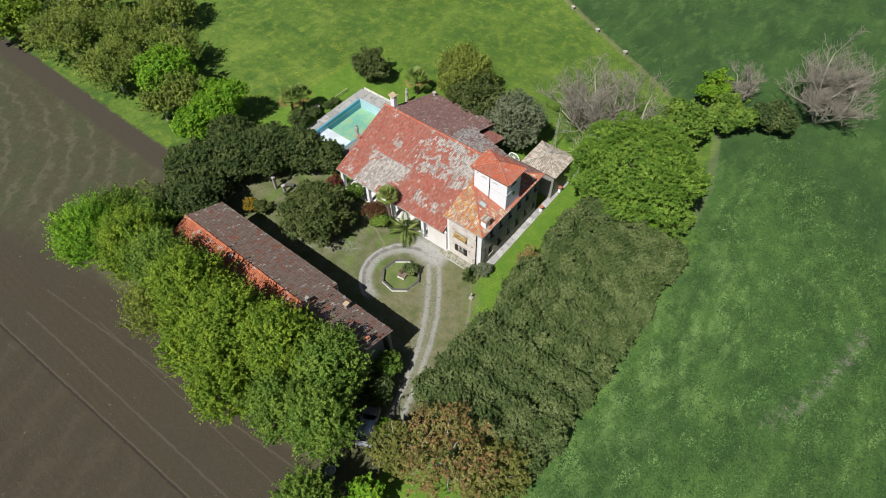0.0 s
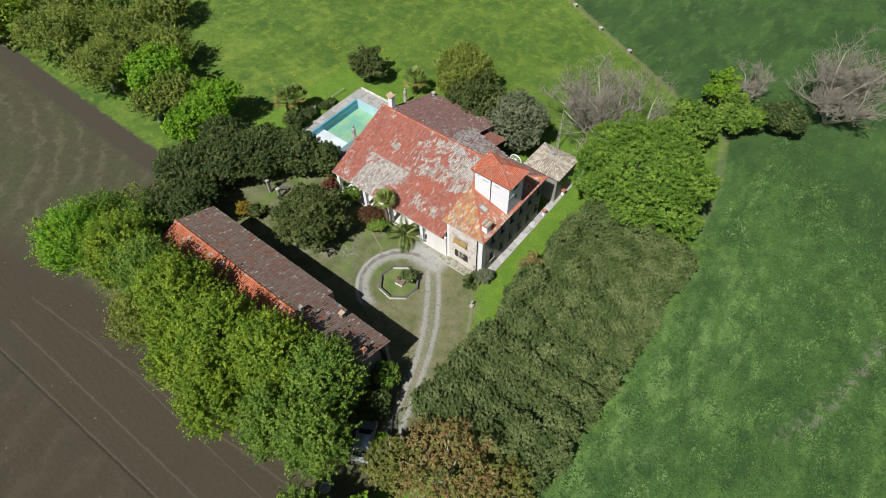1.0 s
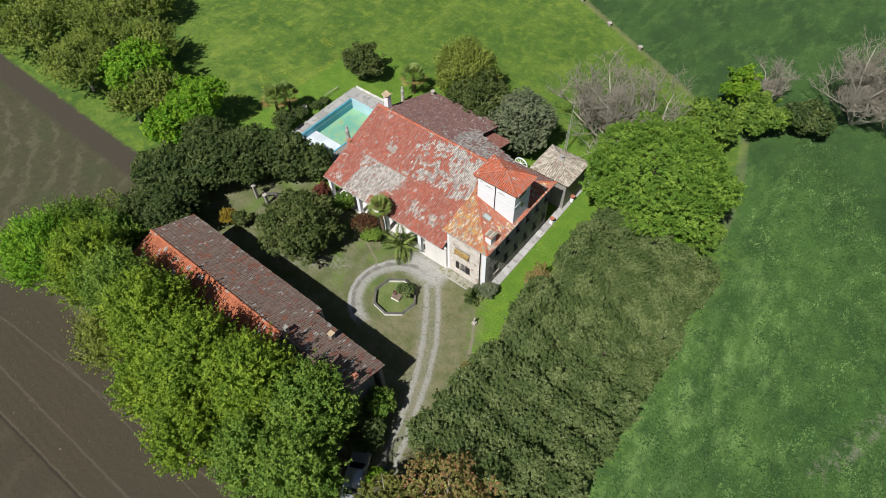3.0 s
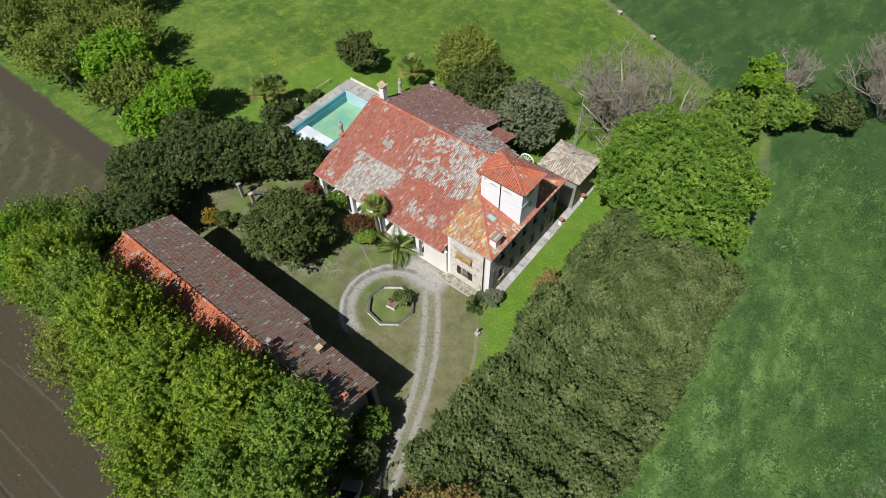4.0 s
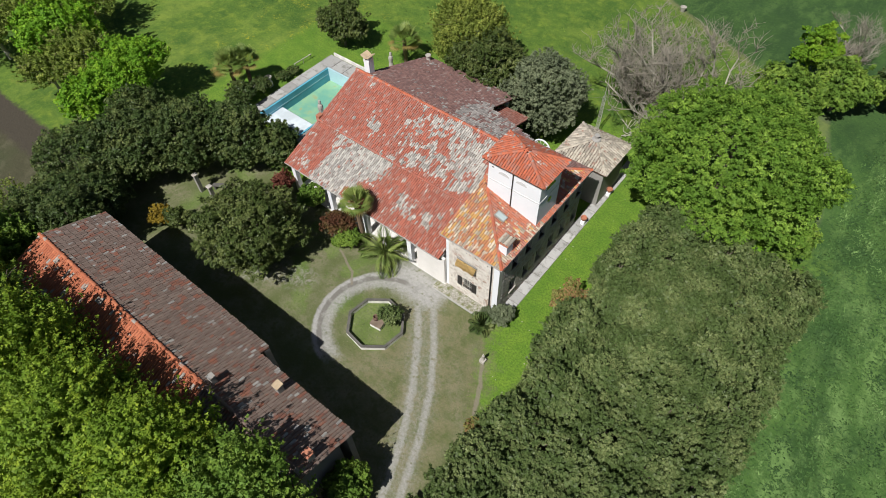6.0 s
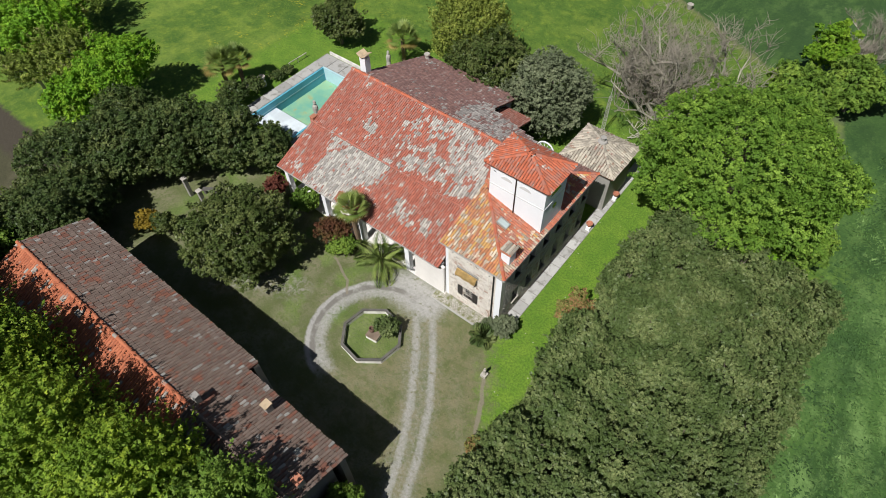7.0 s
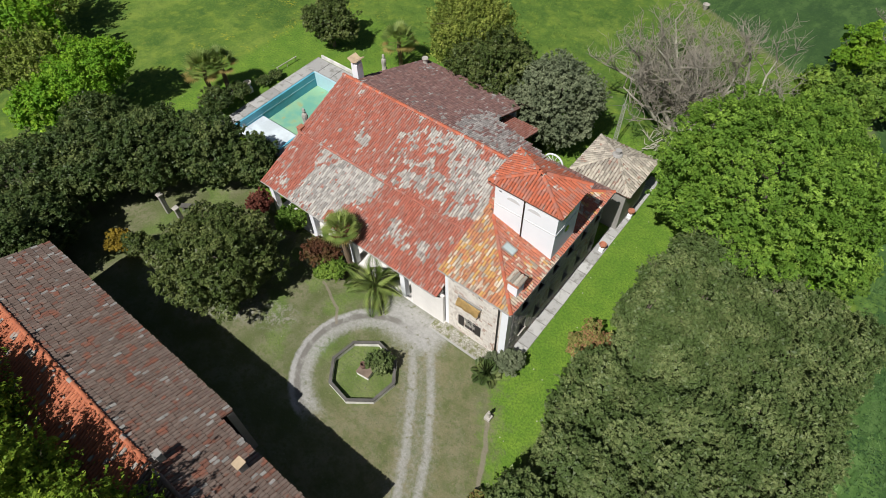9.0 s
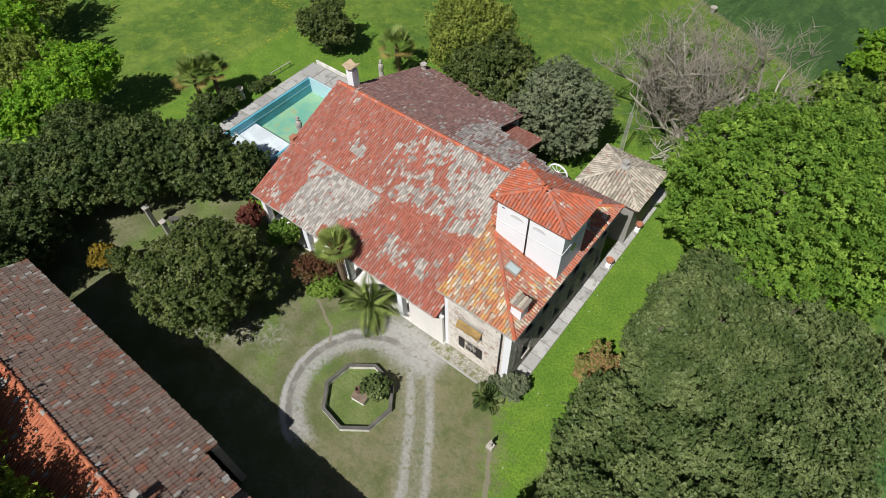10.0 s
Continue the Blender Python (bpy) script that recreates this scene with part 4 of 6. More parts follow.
def tree(name, label, category, place, r, h, leaf, bark="bark", base=1.5, clumps=900, per=12, size=0.16, seed=1, group="", low=-0.55, trunk=0.18, limbs=6):
    rng, ng = random.Random(seed), np.random.default_rng(seed)
    shoot, lift, spread, skin, dome, gaps, lobes = HABIT[name]
    small = min(1.0, 0.45 + r * 0.18)
    top = thing(name, label, category, place, rng.uniform(0, 360), group)
    part("trunk", trunk_mesh(rng, h * 0.9, trunk * (h / 8) + 0.04, r * 0.8, limbs), M[bark], top)
    lob = round_lobes(rng, r - shoot * small * 0.4, h - shoot * small * 0.5, base, lobes, dome=dome)
    c, nrm = crown_points(lob, clumps, per, spread * small, ng, gaps, low, shoot * small, lift, skin)
    c[:, 2] = np.maximum(c[:, 2], 0.12)
    part("crown", leaf_mesh("crown", c, nrm, size, ng), M[leaf], top)
    return top

# ---- ground, with the pool's pit cut out of it ----
POOL = (-33.9, -28.3, 3.4, 15.0)


def ground_sheet():
    def cuts(lo, hi, extra):
        far = [-700, -420, -260, -180, -130]
        mid = list(np.arange(lo, hi + 0.1, 2.0))
        return np.array(sorted({*far, *[-f for f in far], *mid, *extra}))

    xs, ys = cuts(-110, 70, POOL[:2]), cuts(-70, 110, POOL[2:])
    xs = np.array([x for x in xs if x in POOL or min(abs(x - POOL[0]), abs(x - POOL[1])) > 0.3])
    ys = np.array([y for y in ys if y in POOL or min(abs(y - POOL[2]), abs(y - POOL[3])) > 0.3])
    gx, gy = np.meshgrid(xs, ys, indexing="ij")
    far = np.clip((np.hypot(gx + 8, gy) - 45) / 40, 0, 1)
    z = far * (0.35 * np.sin(gx * 0.11 + 1) * np.sin(gy * 0.09) + 0.2 * np.sin(gx * 0.31) * np.cos(gy * 0.27))
    idx = np.arange(gx.size).reshape(gx.shape)
    quads = []
    for i in range(len(xs) - 1):
        for j in range(len(ys) - 1):
            if POOL[0] <= xs[i] < POOL[1] and POOL[2] <= ys[j] < POOL[3]:
                continue
            quads.append((idx[i, j], idx[i + 1, j], idx[i + 1, j + 1], idx[i, j + 1]))
    return mesh_of("ground", np.stack([gx, gy, z], -1).reshape(-1, 3), quads)


tagged(part("ground", ground_sheet(), M["ground"]), "green meadow, dry court grass, gravel drive and ploughed brown field", "ground", "", "structure")

# ---- villa: long porch house, wing and white tower ----
villa = thing("villa", "stone and plaster country villa with red tile roofs and white tower", "house")
EAVE, WX, WY = 6.5, -0.3, 0.3
# wing walls
front_holes = [(1.6, 2.5, 1.05, 2.2)]
front_wall = wall("wall", villa, M["mortar"], (-5.2, WY), (WX, WY), 0, EAVE - 0.12, 0.45, front_holes)
window(villa, (-5.2, WY), (WX, WY), front_holes[0], 0.45)
east_holes = []
for k in range(6):
    s = 1.2 + k * 1.85
    east_holes += [(s, s + 0.8, 4.15, 5.55), (s, s + 0.8, 1.2, 2.6)]
east_wall = wall("wall", villa, M["mortar_shade"], (WX, WY + 0.45), (WX, 12.2), 0, EAVE - 0.12, 0.45, east_holes)
for h in east_holes:
    window(villa, (WX, WY + 0.45), (WX, 12.2), h, 0.45, shutters=False)
wall("wall", villa, M["stone"], (WX - 0.45, 12.2), (-5.2, 12.2), 0, EAVE - 0.12, 0.45)
wall("wall", villa, M["cream"], (-5.2, 12.2 - 0.45), (-5.2, WY + 0.45), 0, 6.4, 0.45)
# wing roof: south and east faces meeting in a hip, western edge cut straight
S = 0.285
XW = -5.5


def wz(d):
    return EAVE + S * d


roof = part("roof", slab([(XW, 0, wz(0)), (0, 0, wz(0)), (XW, 5.5, wz(5.5))], 0.12), M["underlay"], villa, "orange and ochre clay tile hip roof")
tiles(roof, [(XW, 0, wz(0)), (0, 0, wz(0)), (XW, 5.5, wz(5.5))], "tile_wing", near=(-2, 0), seed=11)
east = [(0, 0, wz(0)), (0, 12.5, wz(0)), (XW, 7.0, wz(5.5)), (XW, 5.5, wz(5.5))]
roof = part("roof", slab(east, 0.12), M["underlay"], villa, "weathered red and ochre clay tile roof")
tiles(roof, east, "tile_wing_red", near=(0, 2), seed=12)
north = [(XW, 12.5, wz(0)), (0, 12.5, wz(0)), (XW, 7.0, wz(5.5))]
roof_n = part("roof", slab(north, 0.12), M["underlay"], villa, "weathered grey and red clay tile roof")
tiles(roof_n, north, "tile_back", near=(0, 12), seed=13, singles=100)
caps(roof_n, (0.05, 12.55, wz(0) + 0.03), (-5.4, 7.1, wz(5.4) + 0.03), M["tile_tower_single"])
caps(roof, (0.05, -0.05, wz(0) + 0.03), (-4.7, 4.7, wz(4.7) + 0.03), M["tile_tower_single"])
part("wall", boxed(XW + 0.1, XW + 0.4, 4.6, 8.0, 5.0, wz(4.2)), M["cream"], villa)
# tower
TX0, TX1, TY0, TY1, TZ = -4.75, -0.3, 4.75, 7.5, 11.05
for a, b in (((TX0, TY0), (TX1, TY0)), ((TX1, TY0 + 0.3), (TX1, TY1)), ((TX1 - 0.3, TY1), (TX0, TY1)), ((TX0, TY1 - 0.3), (TX0, TY0 + 0.3))):
    wall("wall", villa, M["white"], a, b, 6.3, TZ, 0.3)
TE = 0.34
c = [(TX0 - TE, TY0 - TE, TZ), (TX1 + TE, TY0 - TE, TZ), (TX1 + TE, TY1 + TE, TZ), (TX0 - TE, TY1 + TE, TZ)]
apex = ((TX0 + TX1) / 2, (TY0 + TY1) / 2, TZ + 0.85)
roof = part("roof", slab(c, 0.1), M["underlay"], villa, "bright red clay tile pyramid roof")
for k in range(4):
    tiles(roof, [c[k], c[(k + 1) % 4], apex], "tile_tower", near=(-2, 4), seed=20 + k, singles=75, pitch=0.2, jitter=0.5)
    caps(roof, Vector(c[k]) + Vector((0, 0, 0.04)), Vector(apex) + Vector((0, 0, 0.04)), M["tile_tower_single"])
# main house with porch
PX0, PX1, PY, PZ, RY, RZ = -23.05, -5.5, -0.25, 3.62, 9.7, 7.5


def mz(y):
    return PZ + (RZ - PZ) * (y - PY) / (RY - PY)


BY = 4.4
roof = part("roof", slab([(PX0, PY, PZ), (PX1, PY, PZ), (PX1, BY, mz(BY)), (PX0, BY, mz(BY))], 0.12), M["underlay"], villa, "faded red and grey clay tile porch roof")
tiles(roof, [(PX0, PY, PZ), (PX1, PY, PZ), (PX1, BY, mz(BY)), (PX0, BY, mz(BY))], "tile_low", near=(-8, -1), seed=31)
up = 0.14
roof = part("roof", slab([(PX0, BY - 0.25, mz(BY - 0.25) + up), (PX1 + 0.1, BY - 0.25, mz(BY - 0.25) + up), (PX1 + 0.1, RY, RZ + up), (PX0, RY, RZ + up)], 0.12), M["underlay"], villa, "faded red and grey clay tile main roof")
tiles(roof, [(PX0, BY - 0.25, mz(BY - 0.25) + up), (PX1 + 0.1, BY - 0.25, mz(BY - 0.25) + up), (PX1 + 0.1, RY, RZ + up), (PX0, RY, RZ + up)], "tile_main", near=(-10, 4), seed=32)
caps(roof, (PX0, RY, RZ + up + 0.04), (PX1, RY, RZ + up + 0.04), M["tile_tower_single"])
caps(roof, (PX0, BY - 0.2, mz(BY - 0.2) + up + 0.05), (PX1, BY - 0.2, mz(BY - 0.2) + up + 0.05), M["tile_main_single"], width=0.19, high=0.05)
QY = 18.6


def qz(y):
    return RZ + 0.1 - 0.342 * (y - RY)


rear = [(x, y, qz(y)) for x, y in ((-11.2, QY), (-22.0, QY), (-22.0, RY), (PX1, RY), (PX1, 12.5), (-11.2, 14.4))]
roof = part("roof", slab(rear, 0.12), M["underlay"], villa, "brown and grey weathered clay tile rear roof")
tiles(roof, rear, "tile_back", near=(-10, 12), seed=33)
lean = [(-11.7, 17.0, 4.35), (-11.7, 14.75, 4.95), (-8.7, 14.75, 4.95), (-8.7, 17.0, 4.35)]
roof = part("roof", slab(lean, 0.1), M["underlay"], villa, "plain dull red clay tile lean-to roof")
tiles(roof, [lean[3], lean[0], lean[1], lean[2]], "tile_lean", near=(-10, 15), seed=34, singles=60)
part("wall", boxed(-11.5, -8.9, 14.9, 15.2, 0, 4.7), M["greywall"], villa)
wall("wall", villa, M["white"], (-22.7, 4.3), (PX1, 4.3), 0, mz(4.3) - 0.15, 0.35)
wall("wall", villa, M["white"], (-21.7, 17.6), (-21.7, 4.65), 0, 4.6, 0.35)
wall("wall", villa, M["white"], (-22.7, 9.9), (-22.7, 4.65), 0, 5.2, 0.35)
wall("wall", villa, M["white"], (-11.5, 17.6), (-21.35, 17.6), 0, 4.7, -0.35)
part("porch_floor", boxed(-22.9, -5.2, 0.05, 4.3, 0, 0.12, 0.01), M["cream"], villa)
for x in (-22.6, -18.1, -13.9, -8.95):
    part("column", boxed(x - 0.22, x + 0.22, 0.05, 0.49, 0.1, 3.55, 0.02), M["white"], villa)
part("beam", boxed(-22.85, PX1, 0.1, 0.44, 3.35, 3.6), M["white"], villa)

# ---- annexe ----
annexe = thing("outbuilding", "small grey outbuilding with a pale weathered tile hip roof", "outbuilding")
AX0, AX1, AY0, AY1, AZ = -4.5, 0.5, 14.85, 19.65, 4.23
for a, b in (((AX0 + .3, AY0 + .3), (AX1 - .3, AY0 + .3)), ((AX1 - .3, AY0 + .6), (AX1 - .3, AY1 - .3)), ((AX1 - .6, AY1 - .3), (AX0 + .3, AY1 - .3)), ((AX0 + .3, AY1 - .6), (AX0 + .3, AY0 + .6))):
    wall("wall", annexe, M["greywall"], a, b, 0, AZ - 0.1, 0.3)
c = [(AX0, AY0, AZ), (AX1, AY0, AZ), (AX1, AY1, AZ), (AX0, AY1, AZ)]
apex = (-2.0, 17.25, 5.3)
roof = part("roof", slab(c, 0.1), M["underlay"], annexe, "pale weathered clay tile hip roof")
for k in range(4):
    tiles(roof, [c[k], c[(k + 1) % 4], apex], "tile_annexe", near=(0, 14), seed=40 + k, singles=75, pitch=0.24)
    caps(roof, Vector(c[k]) + Vector((0, 0, 0.03)), Vector(apex) + Vector((0, 0, 0.03)), M["tile_annexe_single"])

# ---- barn ----
barn = thing("barn", "long low barn with a brown weathered clay tile gable roof", "barn")
GX0, GXM, GX1, GE, GEL, GR, GB, GZ, GRZ = -28.3, -8.9, -0.4, -13.9, -14.7, -18.4, -21.3, 5.5, 7.1


SL = (GRZ - GZ) / (GE - GR)
face = [(GX0, GE, GZ), (GXM, GE, GZ), (GXM, GEL, GZ + SL * (GE - GEL)), (GX1, GEL, GZ + SL * (GE - GEL)), (GX1, GR, GRZ), (GX0, GR, GRZ)]
roof = part("roof", slab(face, 0.12), M["underlay"], barn, "brown weathered clay tile roof slope")
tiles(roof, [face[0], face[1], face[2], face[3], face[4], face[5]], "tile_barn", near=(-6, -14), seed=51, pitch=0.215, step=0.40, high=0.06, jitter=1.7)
back = [(GX1, GB, GRZ - SL * (GR - GB)), (GX0, GB, GRZ - SL * (GR - GB)), (GX0, GR, GRZ), (GX1, GR, GRZ)]
roof = part("roof", slab(back, 0.12), M["underlay"], barn, "clay tile roof slope coloured a sunlit orange")
GBZ = GRZ - SL * (GR - GB)
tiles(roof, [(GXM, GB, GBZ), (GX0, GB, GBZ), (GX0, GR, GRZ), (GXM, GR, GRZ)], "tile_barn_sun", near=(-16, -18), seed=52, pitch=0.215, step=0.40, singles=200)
# the tree-shaded end takes the brown copy, without the painted sun
tiles(roof, [(GX1, GB, GBZ), (GXM, GB, GBZ), (GXM, GR, GRZ), (GX1, GR, GRZ)], "tile_barn", near=(-4, -18), seed=53, pitch=0.215, step=0.40, singles=60)
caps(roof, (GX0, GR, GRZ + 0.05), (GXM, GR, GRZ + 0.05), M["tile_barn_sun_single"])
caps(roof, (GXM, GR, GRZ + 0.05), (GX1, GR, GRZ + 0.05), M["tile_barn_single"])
wall("wall", barn, M["greywall"], (GX1 - .3, GEL - .4), (GXM, GEL - .4), 0, GZ + 0.1, -0.4)
wall("wall", barn, M["greywall"], (GXM, GE - .4), (GX0 + .3, GE - .4), 0, GZ - 0.1, -0.4)
wall("wall", barn, M["greywall"], (GX1 - .7, GB + .4), (GX1 - .7, GEL - .8), 0, GZ, 0.4)
wall("wall", barn, M["greywall"], (GX0 + .3, GB + .4), (GX0 + .3, GE - .8), 0, GZ, 0.4)
wall("wall", barn, M["greywall"], (GX0 + .3, GB + .4), (GX1 - .3, GB + .4), 0, GZ + 0.2, -0.4)

# ---- villa details ----
# plaster corners of the stone front, put-log holes, drainpipes, awning
for x0, x1 in ((-5.2, -4.95), (-0.78, -0.302)):
    part("corner_plaster", boxed(x0, x1, WY - 0.012, WY + 0.1, 0, EAVE - 0.13), M["white"], villa)
for x, z in ((-4.55, 5.65), (-4.2, 5.3), (-3.75, 5.75), (-3.3, 5.55), (-2.5, 5.6), (-1.95, 5.75), (-1.4, 5.5), (-1.15, 4.9), (-4.5, 3.0), (-1.6, 3.3)):
    part("vent_hole", boxed(x - 0.06, x + 0.06, WY - 0.006, WY + 0.03, z - 0.06, z + 0.06), M["shutter"], villa)


def pipe(parent, points, r=0.05, name="drainpipe", material="metal"):
    return part(name, tube(bmesh.new(), points, [r] * len(points), 8), M[material], parent, smooth=True)


pipe(villa, [(-5.75, -0.2, 3.52), (-5.6, -0.05, 3.3), (-5.42, 0.16, 3.15), (-5.42, 0.16, 0.02)], 0.055)
pipe(villa, [(-0.95, 0.02, 6.42), (-0.95, 0.2, 6.15), (-0.95, 0.2, 0.02)], 0.055)
pipe(villa, [(TX0 + 2.14, TY0 - 0.3, TZ - 0.02), (TX0 + 2.14, TY0 - 0.06, TZ - 0.25), (TX0 + 2.14, TY0 - 0.06, wz(2.6))], 0.045)
for a, b in (((XW, -0.06, EAVE - 0.03), (0.06, -0.06, EAVE - 0.03)), ((0.06, -0.06, EAVE - 0.03), (0.06, 12.5, EAVE - 0.03)), ((PX0, PY - 0.06, PZ - 0.04), (PX1 - 0.1, PY - 0.06, PZ - 0.04))):
    pipe(villa, [a, b], 0.055, "gutter", "gutter")
awn = bmesh.new()
cols = 7
ring = []
for i in range(cols + 1):
    x = -4.05 + 1.75 * i / cols
    ring.append([awn.verts.new(p) for p in ((x, WY - 0.02, 4.45), (x, WY - 0.22, 4.36 - 0.03 * (i % 2)), (x, WY - 0.42, 4.08 - 0.05 * (i % 2)), (x, WY - 0.44, 3.86 + 0.05 * (i % 3)))])
for a, b in zip(ring, ring[1:]):
    for k in range(3):
        awn.faces.new((a[k], b[k], b[k + 1], a[k + 1]))
bmesh.ops.solidify(awn, geom=awn.faces[:], thickness=0.02)
awning = part("awning", awn, M["awning"], villa, "faded ochre canvas awning over window")
part("awning_case", boxed(-4.1, -2.25, WY - 0.13, WY, 4.44, 4.62, 0.02), M["greywall"], awning)
for x in (-4.0, -2.35):
    part("awning_arm", tube(bmesh.new(), [(x, WY, 3.6), (x, WY - 0.44, 3.75)], [0.02, 0.02], 6), M["metal"], awning)
# wing chimney with its stack of cap tiles
CX, CY = -0.75, 1.5
chim = part("chimney", boxed(CX - 0.35, CX + 0.35, CY - 0.4, CY + 0.4, 6.5, 7.75, 0.02), M["white"], villa, "white plastered chimney with tiled cap")
part("chimney_cap", boxed(CX - 0.46, CX + 0.46, CY - 0.5, CY + 0.5, 7.75, 7.83, 0.01), M["terracotta"], chim)
for k in range(4):
    ob = part("cap_tile", mesh_of("cap_tile", *[list(q) for q in (tile_points(0.26, 0.95, 0.12)[0][:-1], tile_points(0.26, 0.95, 0.12)[1])]), M["tile_annexe_single"], chim)
    ob.matrix_basis = pose(CX - 0.36 + 0.24 * k, CY - 0.47, 7.84)
# skylight in the hip roof
sky_l = new("skylight")
sky_l.parent = villa
sky_l.matrix_basis = Matrix.Translation((-2.55, 3.45, wz(2.55) + 0.12)) @ Matrix.Rotation(math.atan(S), 4, "Y") @ Matrix.Rotation(radians(0), 4, "Z")
bm = bmesh.new()
for q in ((-0.45, -0.38, -0.3, 0.3), (0.38, 0.45, -0.3, 0.3), (-0.38, 0.38, -0.3, -0.24), (-0.38, 0.38, 0.24, 0.3)):
    box(bm, *q, -0.12, 0.08)
part("skylight_frame", bm, M["greywall"], sky_l)
part("pane", boxed(-0.38, 0.38, -0.24, 0.24, 0.0, 0.03), M["glass_pale"], sky_l)
# tower string course and blind lunettes
part("string_course", boxed(TX0 - 0.02, TX1 + 0.02, TY0 - 0.025, TY0 + 0.05, 9.0, 9.06), M["plaster_shade"], villa)
part("string_course", boxed(TX1 - 0.05, TX1 + 0.03, TY0 + 0.05, TY1, 9.0, 9.06), M["plaster_shade"], villa)


def lunette(parent, m, r, name, material, full=False, proud=0.02):
    bm = bmesh.new()
    span = 2 * math.pi if full else math.pi
    pts = [(r * math.cos(span * k / 14), r * (1.0 if full else 0.62) * math.sin(span * k / 14)) for k in range(14 if full else 15)]
    f = [bm.verts.new((x, -proud, z)) for x, z in pts]
    b = [bm.verts.new((x, 0.03, z)) for x, z in pts]
    bm.faces.new(f)
    for k in range(len(f)):
        j = (k + 1) % len(f)
        bm.faces.new((f[k], b[k], b[j], f[j]))
    bmesh.ops.recalc_face_normals(bm, faces=bm.faces)
    ob = part(name, bm, material, parent)
    ob.matrix_basis = m
    return ob


for x in (TX0 + 1.35, TX0 + 2.85):
    lunette(villa, pose(x, TY0, 9.95), 0.46, "blind_lunette", M["plaster_shade"])
lunette(villa, pose(TX1, (TY0 + TY1) / 2, 9.75, 0, 0, 90), 0.62, "lunette_window", M["glass"])
lunette(villa, pose(TX1, (TY0 + TY1) / 2 + 0.1, 8.35, 0, 0, 90), 0.26, "round_window", M["glass"], True)
part("vent_hole", boxed(TX0 + 0.3, TX0 + 0.48, TY0 - 0.008, TY0 + 0.02, 10.25, 10.33), M["shutter"], villa)
# infill wall at the porch's end, and what stands on the main roof
part("wall", boxed(-8.1, -5.25, 0.06, 0.3, 0, 3.34), M["cream"], villa, "cream plastered porch wall")
chim = part("chimney", boxed(-22.4, -21.75, 10.1, 10.75, 6.9, 8.8, 0.02), M["white"], villa, "white plastered chimney with tiled hood")
for k, (sx, tilt) in enumerate(((-1, 28), (1, -28))):
    hood = part("chimney_hood", boxed(-0.29, 0.29, -0.46, 0.46, 0, 0.07), M["hood_tile"], chim)
    hood.matrix_basis = pose(-22.07 + sx * 0.24, 10.42, 9.07, 0, -tilt * -1 * 1.0, 0)
for q in ((-22.36, -22.28, 10.14, 10.22), (-21.87, -21.79, 10.14, 10.22), (-22.36, -22.28, 10.63, 10.71), (-21.87, -21.79, 10.63, 10.71)):
    part("hood_post", boxed(*q, 8.8, 9.07), M["white"], chim)
pot = part("chimney_pot", lathe([(0.24, 0), (0.2, 0.25), (0.24, 0.5), (0.3, 0.55), (0.28, 0.62), (0.18, 0.6)], 12), M["stonework"], villa)
pot.matrix_basis = pose(-21.4, 17.9, 4.8)
part("chimney", boxed(-23.2, -22.75, 4.2, 4.75, 4.8, 5.9, 0.03), M["terracotta"], villa, "low brick chimney stub")

# ---- paved strips round the wing ----
apron = tagged(part("pavement", boxed(-5.9, -0.9, -0.72, WY, -0.1, 0.05, 0.01), M["worn_strip"]), "narrow weathered stone strip along the front wall", "pavement", "", "structure")
part("kerb", boxed(-5.9, -0.9, -0.86, -0.724, -0.1, 0.10, 0.015), M["concrete"], apron)
side = tagged(part("pavement", boxed(-0.3, 0.62, 0.9, 22.4, -0.1, 0.03), M["concrete_dark"]), "pale concrete slab strip along the shaded wall", "pavement", "", "structure")
sl = boxed(0, 0.88, 0, 1.06, 0, 0.05, 0.012)
sl = finish(sl, "slab")
sl.materials.append(M["slab"])
for k in range(19):
    ob = new("slab", sl)
    ob.parent = side
    ob.matrix_basis = pose(-0.27, 1.0 + k * 1.12, 0.025 + random.uniform(0, 0.02), random.uniform(-0.5, 0.5), 0, random.uniform(-1, 1))

# ---- pool and its deck ----
pool = thing("swimming_pool", "drained rectangular pool with blue walls and greenish residue on floor", "pool")
D = -1.5
part("pool_floor", boxed(POOL[0], POOL[1], POOL[2], POOL[3], D - 0.2, D), M["pool_floor"], pool)
part("pool_wall", boxed(POOL[0] - 0.2, POOL[0], POOL[2], POOL[3], D, 0.10), M["pool_blue"], pool)
part("pool_wall", boxed(POOL[1], POOL[1] + 0.2, POOL[2], POOL[3], D, 0.10), M["pool_blue"], pool)
part("pool_wall", boxed(POOL[0] - 0.2, POOL[1] + 0.2, POOL[3], POOL[3] + 0.2, D, 0.10), M["pool_pale"], pool)
part("pool_wall", boxed(POOL[0] - 0.2, POOL[1] + 0.2, POOL[2] - 0.2, POOL[2], D, 0.10), M["pool_blue"], pool)
part("stripe", boxed(POOL[0], POOL[0] + 0.012, POOL[2], POOL[3], -0.62, -0.55), M["pool_pale"], pool)
for y0, y1, z0, z1 in ((POOL[2], 7.9, D, -0.75), (POOL[2], 5.7, -0.75, -0.45)):
    part("pool_step", boxed(POOL[0] + 0.02, POOL[1], y0, y1, z0, z1, 0.05), M["pool_white"], pool, "white lined shallow step")
lamp = part("pool_light", lathe([(0.14, 0), (0.14, 0.03), (0.1, 0.04)], 12), M["steel"], pool)
lamp.matrix_basis = pose(POOL[0] + 0.002, 5.6, -0.4, 0, 90, 0)
